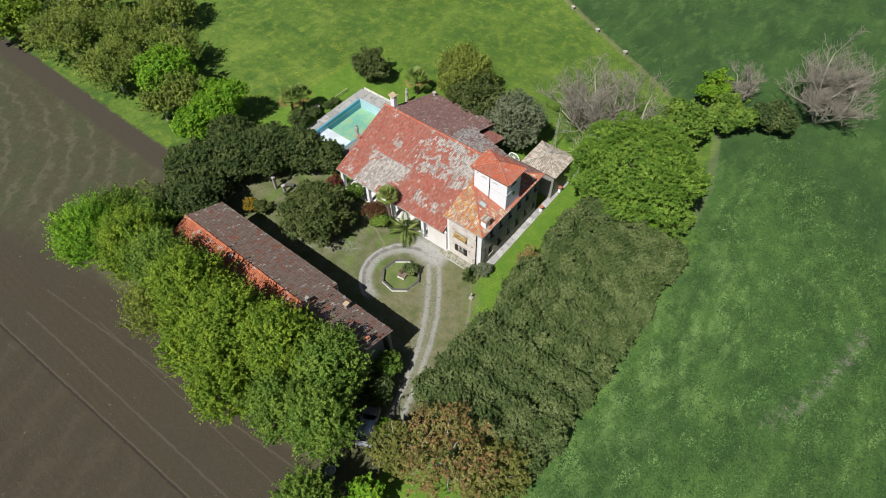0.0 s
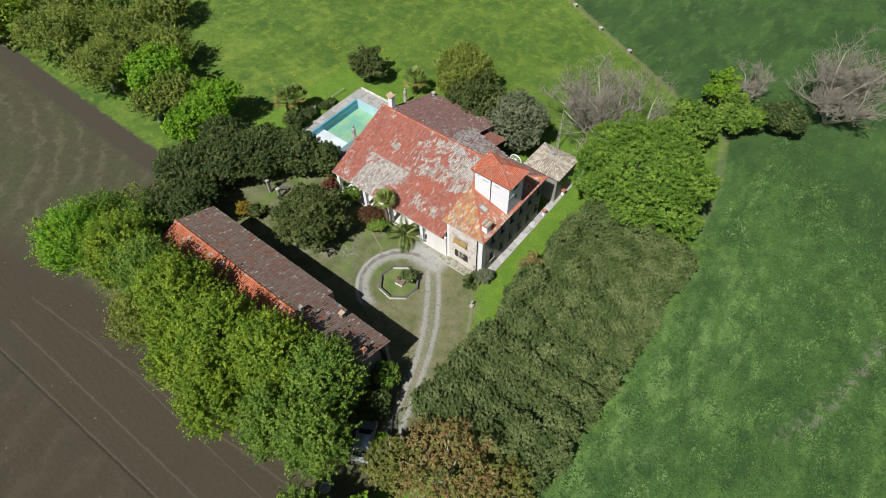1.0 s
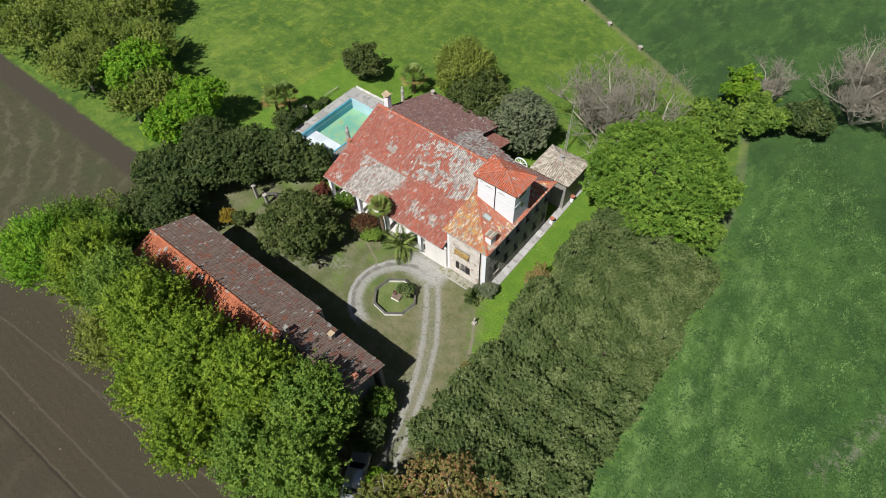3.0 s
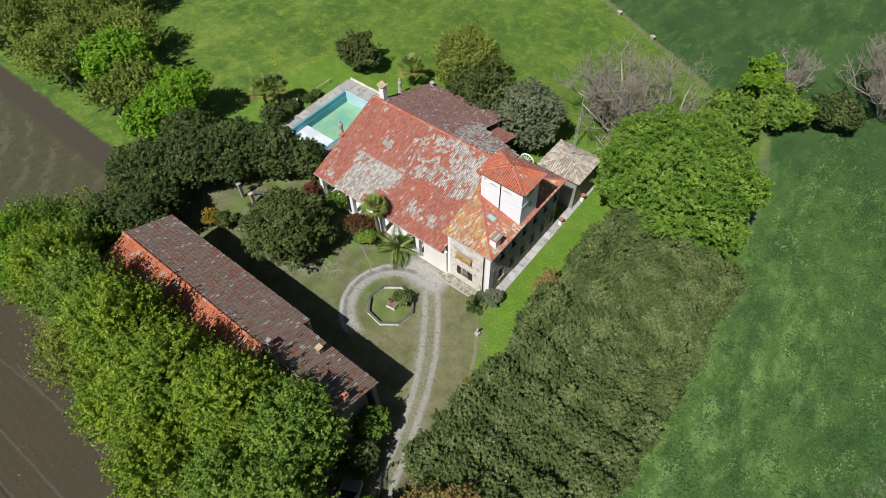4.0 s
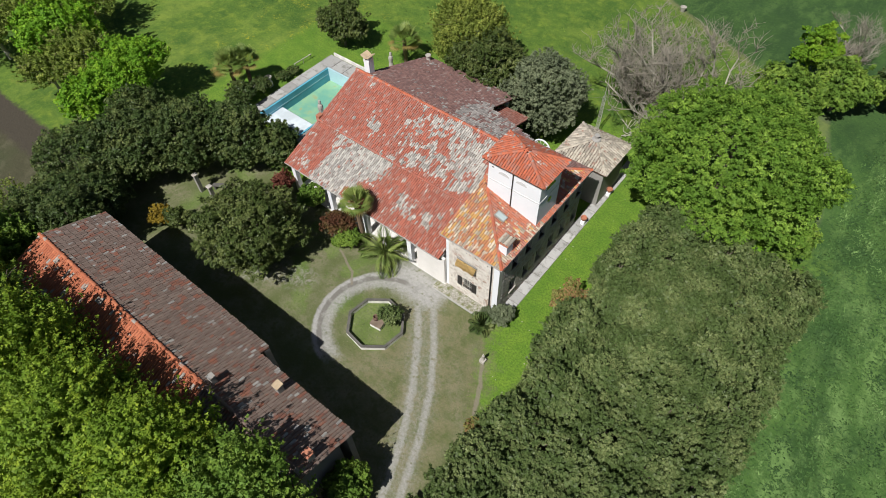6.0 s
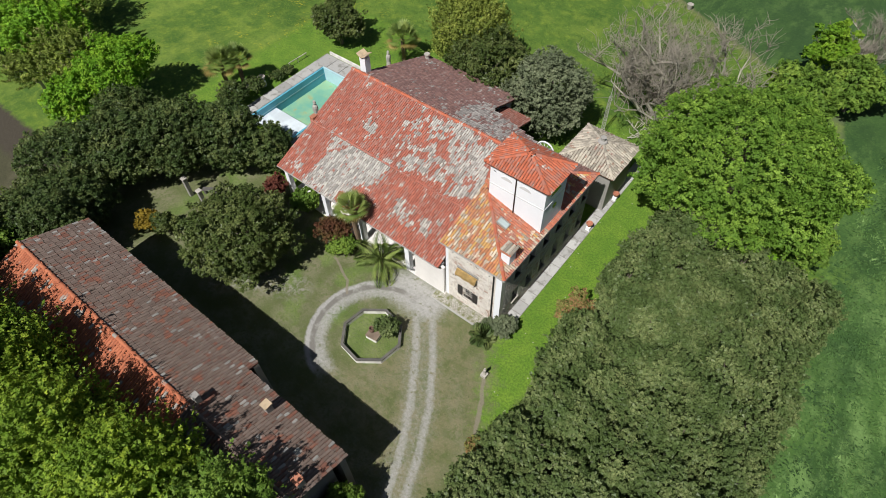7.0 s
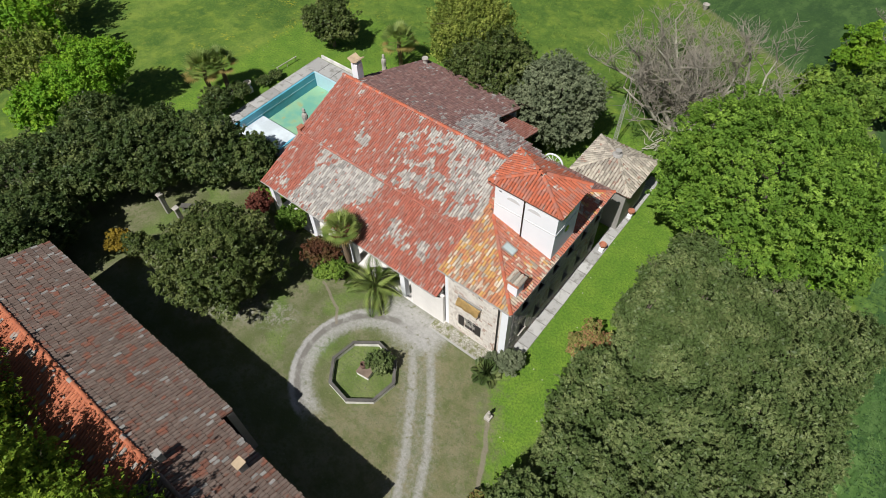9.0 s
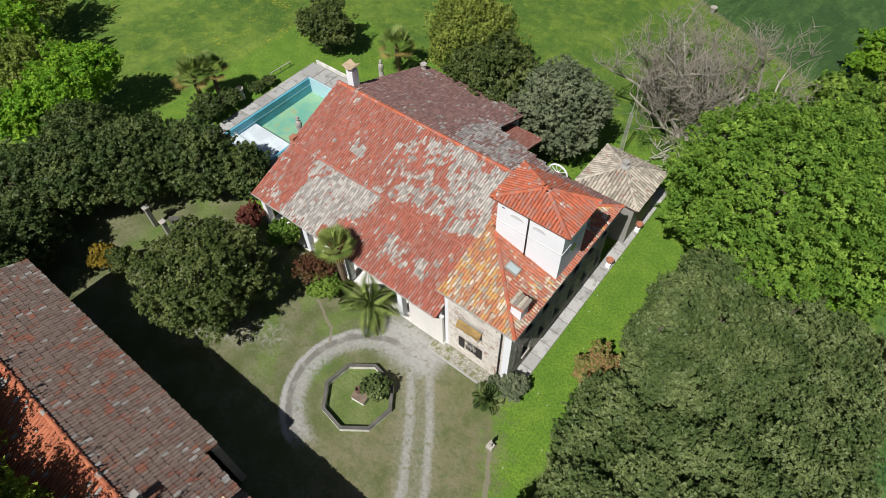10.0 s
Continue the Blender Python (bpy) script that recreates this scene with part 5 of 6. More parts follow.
deck = tagged(part("pavement", slab([(-35.6, 3.0, 0.03), (-34.1, 3.0, 0.03), (-34.1, 15.2, 0.03), (-28.1, 15.2, 0.03), (-28.1, 3.0, 0.03), (-22.9, 3.0, 0.03), (-22.9, 17.2, 0.03), (-35.6, 17.2, 0.03)], 0.15), M["concrete_dark"]), "weathered grey concrete slabs around the pool", "pavement", "", "structure")
dk = finish(boxed(-0.5, 0.5, -0.5, 0.5, 0, 0.05, 0.012), "slab")
dk.materials.append(M["slab_deck"])
for k in range(8):
    ob = new("slab", dk)
    ob.parent = deck
    ob.matrix_basis = pose(-34.86, 3.8 + k * 1.55, 0.03 + random.uniform(0, 0.02), 0, 0, random.uniform(-1, 1)) @ Matrix.Diagonal((1.36, 1.48, 1, 1))
for k in range(5):
    ob = new("slab", dk)
    ob.parent = deck
    ob.matrix_basis = pose(-34.6 + k * 1.75, 16.2, 0.03 + random.uniform(0, 0.02), 0, 0, random.uniform(-1, 1)) @ Matrix.Diagonal((1.68, 1.8, 1, 1))
low_wall = thing("garden_wall", "low white rendered garden wall beside the pool", "wall")
part("wall", boxed(-35.2, -29.6, 17.25, 17.42, -0.05, 0.36, 0.02), M["white_worn"], low_wall)
stub = thing("garden_wall", "low grey stone wall under the garden urn", "wall", (-37.0, 9.0, 0), 62)
part("wall", boxed(-2.3, -0.3, -0.14, 0.14, -0.05, 0.5, 0.03), M["stonework"], stub)
fence = thing("railing", "low rusty pipe railing at the meadow's edge", "railing")
part("rail", tube(bmesh.new(), [(-37.0, 12.8, 0.55), (-36.9, 15.4, 0.55)], [0.05, 0.05], 6), M["stonework"], fence)
for y in (12.9, 14.1, 15.3):
    part("post", tube(bmesh.new(), [(-36.95, y, -0.1), (-36.95, y, 0.56)], [0.04, 0.04], 6), M["stonework"], fence)


def statue(place, h, label, turn=0):
    """A plain weathered garden figure on a plinth, in one mesh."""
    bm = boxed(-0.22, 0.22, -0.22, 0.22, 0, h * 0.28, 0.03)
    prof = [(0.17, 0.28), (0.2, 0.36), (0.15, 0.55), (0.19, 0.74), (0.16, 0.82), (0.07, 0.86), (0.11, 0.92), (0.08, 1.0)]
    rings = []
    for r, z in prof:
        rings.append([bm.verts.new((r * h * 0.55 * math.cos(6.2832 * k / 9) + 0.03 * math.sin(z * 9), r * h * 0.5 * math.sin(6.2832 * k / 9), z * h)) for k in range(9)])
    for a, b in zip(rings, rings[1:]):
        for k in range(9):
            bm.faces.new((a[k], a[(k + 1) % 9], b[(k + 1) % 9], b[k]))
    bm.faces.new(rings[-1])
    ob = part("garden_statue", bm, M["stonework"])
    ob.matrix_basis = pose(*place, 0, 0, turn)
    return tagged(ob, label, "statue")


statue((-29.0, 9.2, -1.5), 3.1, "tall weathered stone figure standing in the drained pool")
statue((-27.6, 18.8, 0), 2.7, "slim weathered stone figure behind the house")
statue((1.33, -3.65, 0), 1.15, "small weathered stone bust on plinth in the grass")
for (x, y), s in (((-36.8, 9.0), 1.0), ((0.35, 12.6), 0.75), ((0.45, 17.0), 0.75)):
    white = x < -30
    urn = thing("stone_urn" if white else "flower_pot", "pale stone garden urn on a pedestal by the pool" if white else "round terracotta pot on white plinth beside the wall", "urn" if white else "flower pot", (x, y, 0.06))
    part("pedestal", boxed(-0.24 * s, 0.24 * s, -0.24 * s, 0.24 * s, -0.08, 0.55 * s, 0.02), M["white"], urn)
    b = part("bowl", lathe([(0.1 * s, 0.55 * s), (0.12 * s, 0.66 * s), (0.3 * s, 0.85 * s), (0.36 * s, 1.05 * s), (0.4 * s, 1.1 * s), (0.38 * s, 1.14 * s), (0.3 * s, 1.1 * s), (0.26 * s, 0.95 * s)], 14), M["stonework"] if white else M["terracotta"], urn, smooth=False)
for x, y in ((-21.2, 56.7), (-14.2, 53.0), (-7.4, 50.0)):
    urn = thing("flower_pot", "pale stone pot standing along the field boundary", "flower pot", (x, y, 0), 0, "field boundary pots")
    part("bowl", lathe([(0.2, -0.1), (0.28, 0.2), (0.36, 0.55), (0.4, 0.6), (0.33, 0.62), (0.3, 0.5)], 12), M["stonework"], urn)

# ---- octagonal bed ----
bed = thing("flower_bed", "octagonal grass bed with a low weathered stone kerb", "flower bed", (-7.1, -6.25, 0))
for k in range(8):
    a0, a1 = 6.2832 * (k + 0.32) / 8, 6.2832 * (k + 1.32) / 8
    R0, R1 = 2.18, 2.36
    kerb = part("kerb", slab([(R * math.cos(a), R * math.sin(a), 0.36) for R, a in ((R0, a0), (R1, a0), (R1, a1), (R0, a1))], 0.44), M["white_worn"], bed)
    part("coping", slab([(R * math.cos(a), R * math.sin(a), 0.43) for R, a in ((R0 - 0.02, a0), (R1 + 0.02, a0), (R1 + 0.02, a1), (R0 - 0.02, a1))], 0.066), M["coping"], kerb)
fount = thing("garden_planter", "square stone plinth carrying a small round brown pot", "planter", (-7.0, -6.15, 0), 8)
part("plinth", boxed(-0.48, 0.48, -0.38, 0.38, -0.05, 0.34, 0.03), M["white_worn"], fount)
part("top_slab", boxed(-0.5, 0.5, -0.4, 0.4, 0.342, 0.42, 0.02), M["timber"], fount)
pot = part("pot", lathe([(0.12, 0), (0.2, 0.15), (0.22, 0.32), (0.16, 0.45), (0.2, 0.5), (0.18, 0.54), (0.13, 0.5), (0.1, 0.3)], 14), M["terracotta_dark"], fount)
pot.matrix_basis = pose(-0.2, 0.12, 0.42)

# ---- gate posts ----
for (x, y), h in (((-29.8, -5.6), 2.2), ((-28.1, -5.5), 1.65)):
    post = thing("gate_pillar", "pale stone garden gate pillar with cap", "gate post", (x, y, 0), 0, "garden gate pillars")
    part("shaft", boxed(-0.17, 0.17, -0.17, 0.17, -0.1, h - 0.15, 0.02), M["greywall"], post)
    part("cap", boxed(-0.24, 0.24, -0.24, 0.24, h - 0.146, h, 0.03), M["stonework"], post)

bench = thing("stone_bench", "low grey stone bench behind the gate pillars", "bench", (-28.6, -4.3, 0), 35)
# the dark coping colour on seat and legs stands in for shade
part("seat", boxed(-0.7, 0.7, -0.22, 0.22, 0.42, 0.52, 0.02), M["coping"], bench)
for x in (-0.5, 0.5):
    part("leg", boxed(x - 0.1, x + 0.1, -0.18, 0.18, -0.05, 0.416, 0.02), M["coping"], bench)

# ---- aerial mast ----
mast = thing("aerial_mast", "galvanised lattice radio mast standing behind the outbuilding", "mast", (-4.7, 23.9, 0))
H = 4.6
for k in range(3):
    a = 6.2832 * k / 3
    part("leg", tube(bmesh.new(), [(0.2 * math.cos(a), 0.2 * math.sin(a), -0.1), (0.14 * math.cos(a), 0.14 * math.sin(a), H)], [0.025, 0.025], 6), M["gutter"], mast)
bm = bmesh.new()
for j in range(22):
    z0, z1 = j * H / 22, (j + 1) * H / 22
    for k in range(3):
        a, b = 6.2832 * k / 3, 6.2832 * (k + 1) / 3
        r = 0.19 - 0.05 * j / 22
        tube(bm, [(r * math.cos(a), r * math.sin(a), z0), (r * math.cos(b), r * math.sin(b), z1)], [0.012, 0.012], 4)
part("bracing", bm, M["gutter"], mast)
part("pole", tube(bmesh.new(), [(0, 0, H - 0.3), (0, 0, H + 3.4)], [0.03, 0.02], 6), M["gutter"], mast)
part("aerial", tube(bmesh.new(), [(-0.5, 0, H + 3.3), (0.3, 0, H + 3.3)], [0.012, 0.012], 5), M["gutter"], mast)
for e in ((5, 1, 0), (-4, 4, 0)):
    part("guy_wire", tube(bmesh.new(), [(0, 0, H - 0.2), e], [0.01, 0.01], 4), M["gutter"], mast)

# ---- cart wheel, barn chimneys ----
wheel = thing("cart_wheel", "white painted wooden cart wheel standing behind the villa", "wheel", (-6.9, 16.9, 1.9))
bm = bmesh.new()
N = 28
tube(bm, [(0.85 * math.cos(6.2832 * k / N), 0, 0.85 * math.sin(6.2832 * k / N)) for k in range(N + 1)], [0.075] * (N + 1), 6)
part("rim", bm, M["white"], wheel)
part("hub", tube(bmesh.new(), [(0, -0.12, 0), (0, 0.12, 0)], [0.13, 0.13], 10), M["white"], wheel)
for k in range(10):
    a = 6.2832 * k / 10
    part("spoke", tube(bmesh.new(), [(0.1 * math.cos(a), 0, 0.1 * math.sin(a)), (0.82 * math.cos(a), 0, 0.82 * math.sin(a))], [0.03, 0.025], 6), M["white"], wheel)
part("stand", boxed(-0.1, 0.1, -0.1, 0.1, -2.0, -0.9), M["timber"], wheel)
for (x, y), s, cap in (((-8.85, -17.85), 0.17, "greywall"), ((-5.7, -15.6), 0.22, "hood_tile"), ((-0.95, -17.4), 0.22, "terracotta")):
    z = GRZ - SL * (y - GR)
    ch = part("chimney", boxed(x - s, x + s, y - s, y + s, z - 0.3, z + 0.78, 0.02), M["greywall"], barn, "small stone barn chimney")
    part("chimney_cap", boxed(x - s - 0.05, x + s + 0.05, y - s - 0.05, y + s + 0.05, z + 0.784, z + 0.85, 0.01), M[cap], ch)

vent = part("roof_vent", lathe([(0.42, 0), (0.36, 0.1), (0.2, 0.14), (0.2, 0.42), (0.26, 0.46), (0.0, 0.5)][:5], 10), M["gutter"], annexe, "pale metal cap at roof top")
vent.matrix_basis = pose(-2.0, 17.25, 5.32)

# ---- trees ----
def palm_frond(length, width, droop, leaflets=22, fan=False):
    """One frond: a curved midrib with leaflets to both sides, or a fan of blades."""
    v, f = [], []

    def rib(t):
        return Vector((length * (t - 0.18 * t * t * droop), 0, length * (0.42 * t - 0.75 * droop * t * t)))

    def blade(root, tip, w):
        """A pointed blade from the vertex root."""
        a, b = v[root], Vector(tip)
        s = (b - a).cross(Vector((0, 0, 1)))
        s = (s.normalized() if s.length > 1e-4 else Vector((0, 1, 0))) * w
        m = a.lerp(b, 0.45)
        k = len(v)
        v.extend([m + s, b, m - s])
        f.append((root, k, k + 1, k + 2))

    n = 6 if fan else leaflets
    reach = 0.55 if fan else 1.0
    for k in range(n + 1):
        p = rib(reach * k / n)
        v.extend([p + Vector((0, 0.02, 0)), p - Vector((0, 0.02, 0))])
        if k:
            f.append((2 * k - 2, 2 * k, 2 * k + 1, 2 * k - 1))
    if fan:
        for k in range(leaflets):
            a = radians(-100 + 200 * k / (leaflets - 1))
            blade(2 * n, v[2 * n] + Vector((math.cos(a), math.sin(a), 0.25 * math.cos(a) - 0.22)) * width * (0.8 + 0.2 * math.cos(a)), width * 0.062)
    else:
        for k in range(2, n):
            t = k / n
            w = width * math.sin(math.pi * min(1, 0.18 + 0.8 * t)) + 0.05
            for s in (0, 1):
                blade(2 * k + s, rib(t) + Vector((w * 0.6, (1 - 2 * s) * w, -0.40 * w)), 0.042)
    return v, f


def palm(name, label, place, trunk, r, count, droop, fan, seed, dry=0.0, leaf="leaf_palm"):
    rng = random.Random(seed)
    top = thing(name, label, "palm", place, rng.uniform(0, 360))
    if trunk > 0.1:
        n = 7
        bm = tube(bmesh.new(), [(0.04 * math.sin(k), 0.03 * k / n, -0.1 + (trunk + 0.1) * k / n) for k in range(n + 1)], [0.2 + 0.03 * (k % 2) for k in range(n + 1)], 9)
        part("trunk", bm, M["bark_palm"], top)
    for k in range(count):
        u = k / count
        el = 84 - (104 if fan else 112) * u + rng.uniform(-8, 8) * (1 if fan else 2.2)
        v, f = palm_frond(r * rng.uniform(0.85, 1.1), r * (0.40 if fan else 0.24), droop * (0.6 + 0.6 * u), 13 if fan else 25, fan)
        me = mesh_of("frond", [tuple(q) for q in v], f)
        ob = part("frond", me, M["frond_dry"] if dry and u > 1 - 0.35 * dry else M[leaf], top)
        ob.matrix_basis = pose(0, 0, trunk, 0, -el * 0.8, 360 * k * 0.382 + rng.uniform(-22, 22))
    return top


palm("fan_palm", "green fan palm with a rough brown trunk beside the porch", (-13.75, -0.6, 0), 4.75, 1.75, 46, 0.45, True, 1, 0.2)
palm("date_palm", "low feathery green date palm beside the porch", (-10.75, -0.95, 0), 1.15, 2.8, 14, 1.0, False, 2, 0.1, "leaf_palm")
palm("fan_palm", "green fan palm with yellowed skirt beside the pool", (-38.9, 6.2, 0), 3.1, 2.3, 52, 0.4, True, 3, 0.5)
palm("fan_palm", "green fan palm with yellowed skirt beside the pool", (-38.3, 7.7, 0), 3.3, 2.0, 46, 0.4, True, 6, 0.4)
palm("fan_palm", "green fan palm with yellowed skirt behind the house", (-27.8, 21.4, 0), 2.6, 2.4, 40, 0.45, True, 4, 0.6)
palm("cycad", "dark green spiky cycad at the villa's corner", (-0.55, -1.25, 0), 0.25, 1.2, 44, 0.6, False, 5, 0.0, "leaf_dark")


def bare_tree(place, h, spread, seed, label, stems=7, forks=(5, 5, 6, 6)):
    """A leafless tree: several rising stems, forking limbs and a haze of fine twigs."""
    rng = random.Random(seed)
    top = thing("bare_tree", label, "tree", place)
    bm, v, f = bmesh.new(), [], []

    def grow(p, d, length, r, depth):
        pts, q = [p], p
        for _ in range(3):
            d = (d + Vector((rng.uniform(-1, 1), rng.uniform(-1, 1), rng.uniform(-0.4, 0.75))) * 0.34).normalized()
            q = q + d * length / 3
            pts.append(q)
        if depth < 2:
            tube(bm, pts, [r, r * 0.85, r * 0.7, r * 0.5], 6)
        else:
            # thin twigs: three-sided, written straight into the arrays
            s0 = len(v)
            for k, w in enumerate(pts):
                a = d.orthogonal().normalized()
                b = d.cross(a)
                rr = r * (1 - 0.22 * k)
                v.extend([tuple(w + a * rr), tuple(w - a * rr * 0.5 + b * rr * 0.87), tuple(w - a * rr * 0.5 - b * rr * 0.87)])
            for k in range(3):
                for e in range(3):
                    f.append((s0 + 3 * k + e, s0 + 3 * k + (e + 1) % 3, s0 + 3 * k + 3 + (e + 1) % 3, s0 + 3 * k + 3 + e))
        if depth == 4:
            return
        for k in range(forks[depth]):
            s = pts[1 + k % 3]
            a = Vector((rng.uniform(-1, 1), rng.uniform(-1, 1), rng.uniform(-0.1, 0.8))).normalized()
            nd = (d * 0.45 + a * 0.9).normalized()
            grow(s, nd, length * rng.uniform(0.48, 0.70), r * 0.60, depth + 1)

    for k in range(stems):
        a = 6.2832 * k / stems + rng.uniform(-0.4, 0.4)
        w = spread * (1.25, 0.4, 0.85)[k % 3]
        grow(Vector((0.25 * math.cos(a), 0.25 * math.sin(a), -0.1)), Vector((math.cos(a) * w, math.sin(a) * w, 1)).normalized(), h * 0.52, 0.17 * h / 11.8, 0)
    part("trunk", bm, M["bark_pale"], top)
    part("twig_haze", mesh_of("twig_haze", v, f), M["bark_twig"], top, kind="stuff")


bare_tree((-1.3, 29.2, 0), 12.8, 1.4, 5, "large bare pale-barked tree with dense twigs", 9, (4, 5, 6, 5))
bare_tree((22.4, 51.6, 0), 12.0, 0.55, 8, "large bare grey tree in the field hedge")
bare_tree((11.4, 49.6, 0), 7.0, 0.7, 9, "small bare brown tree in the field hedge", 5, (4, 5, 5, 5))


def brush_pile(place, seed):
    """Dead branches thrown together under the bare tree."""
    rng = random.Random(seed)
    top = thing("brush_pile", "tangled pile of pale dead branches under the bare tree", "brush pile", place)
    for k in range(46):
        a, q = rng.uniform(0, 6.2832), rng.uniform(0, 1.6)
        p = Vector((q * math.cos(a), q * math.sin(a) * 1.4, rng.uniform(0.02, 0.5)))
        w = rng.uniform(0, 6.2832)
        d = Vector((math.cos(w), math.sin(w), rng.uniform(0.2, 0.9))).normalized() * rng.uniform(0.7, 1.6)
        bend = Vector((rng.uniform(-0.3, 0.3), rng.uniform(-0.3, 0.3), rng.uniform(0.0, 0.3)))
        part("branch", tube(bmesh.new(), [p, p + d * 0.5 + bend, p + d], [0.05, 0.035, 0.012], 5), M["bark_pale"], top)


brush_pile((-1.3, 25.9, 0), 77)


def grove():
    proto, n = {}, 0
    for i in range(5):
        for j in range(11):
            n += 1
            x, y = 6.2 + i * 2.65 + random.uniform(-0.4, 0.4), -16.2 + j * 2.95 + random.uniform(-0.5, 0.5)
            if i == 0:
                x += 0.5 * math.sin(j * 2.1)
            kind = (n * 7) % 6
            if kind not in proto:
                proto[kind] = tree("laurel_tree", "dense olive-green laurel tree in a close planted grove", "tree", (x, y, 0), 2.2, 5.5 + 0.15 * kind, "leaf_laurel", clumps=1400, per=11, size=0.10, seed=100 + kind, group="laurel grove", base=0.3, low=-0.7)
            else:
                copy_thing(proto[kind], pose(x, y, 0, 0, 0, random.uniform(0, 360)) @ Matrix.Diagonal((1, 1, random.uniform(0.94, 1.06), 1)))


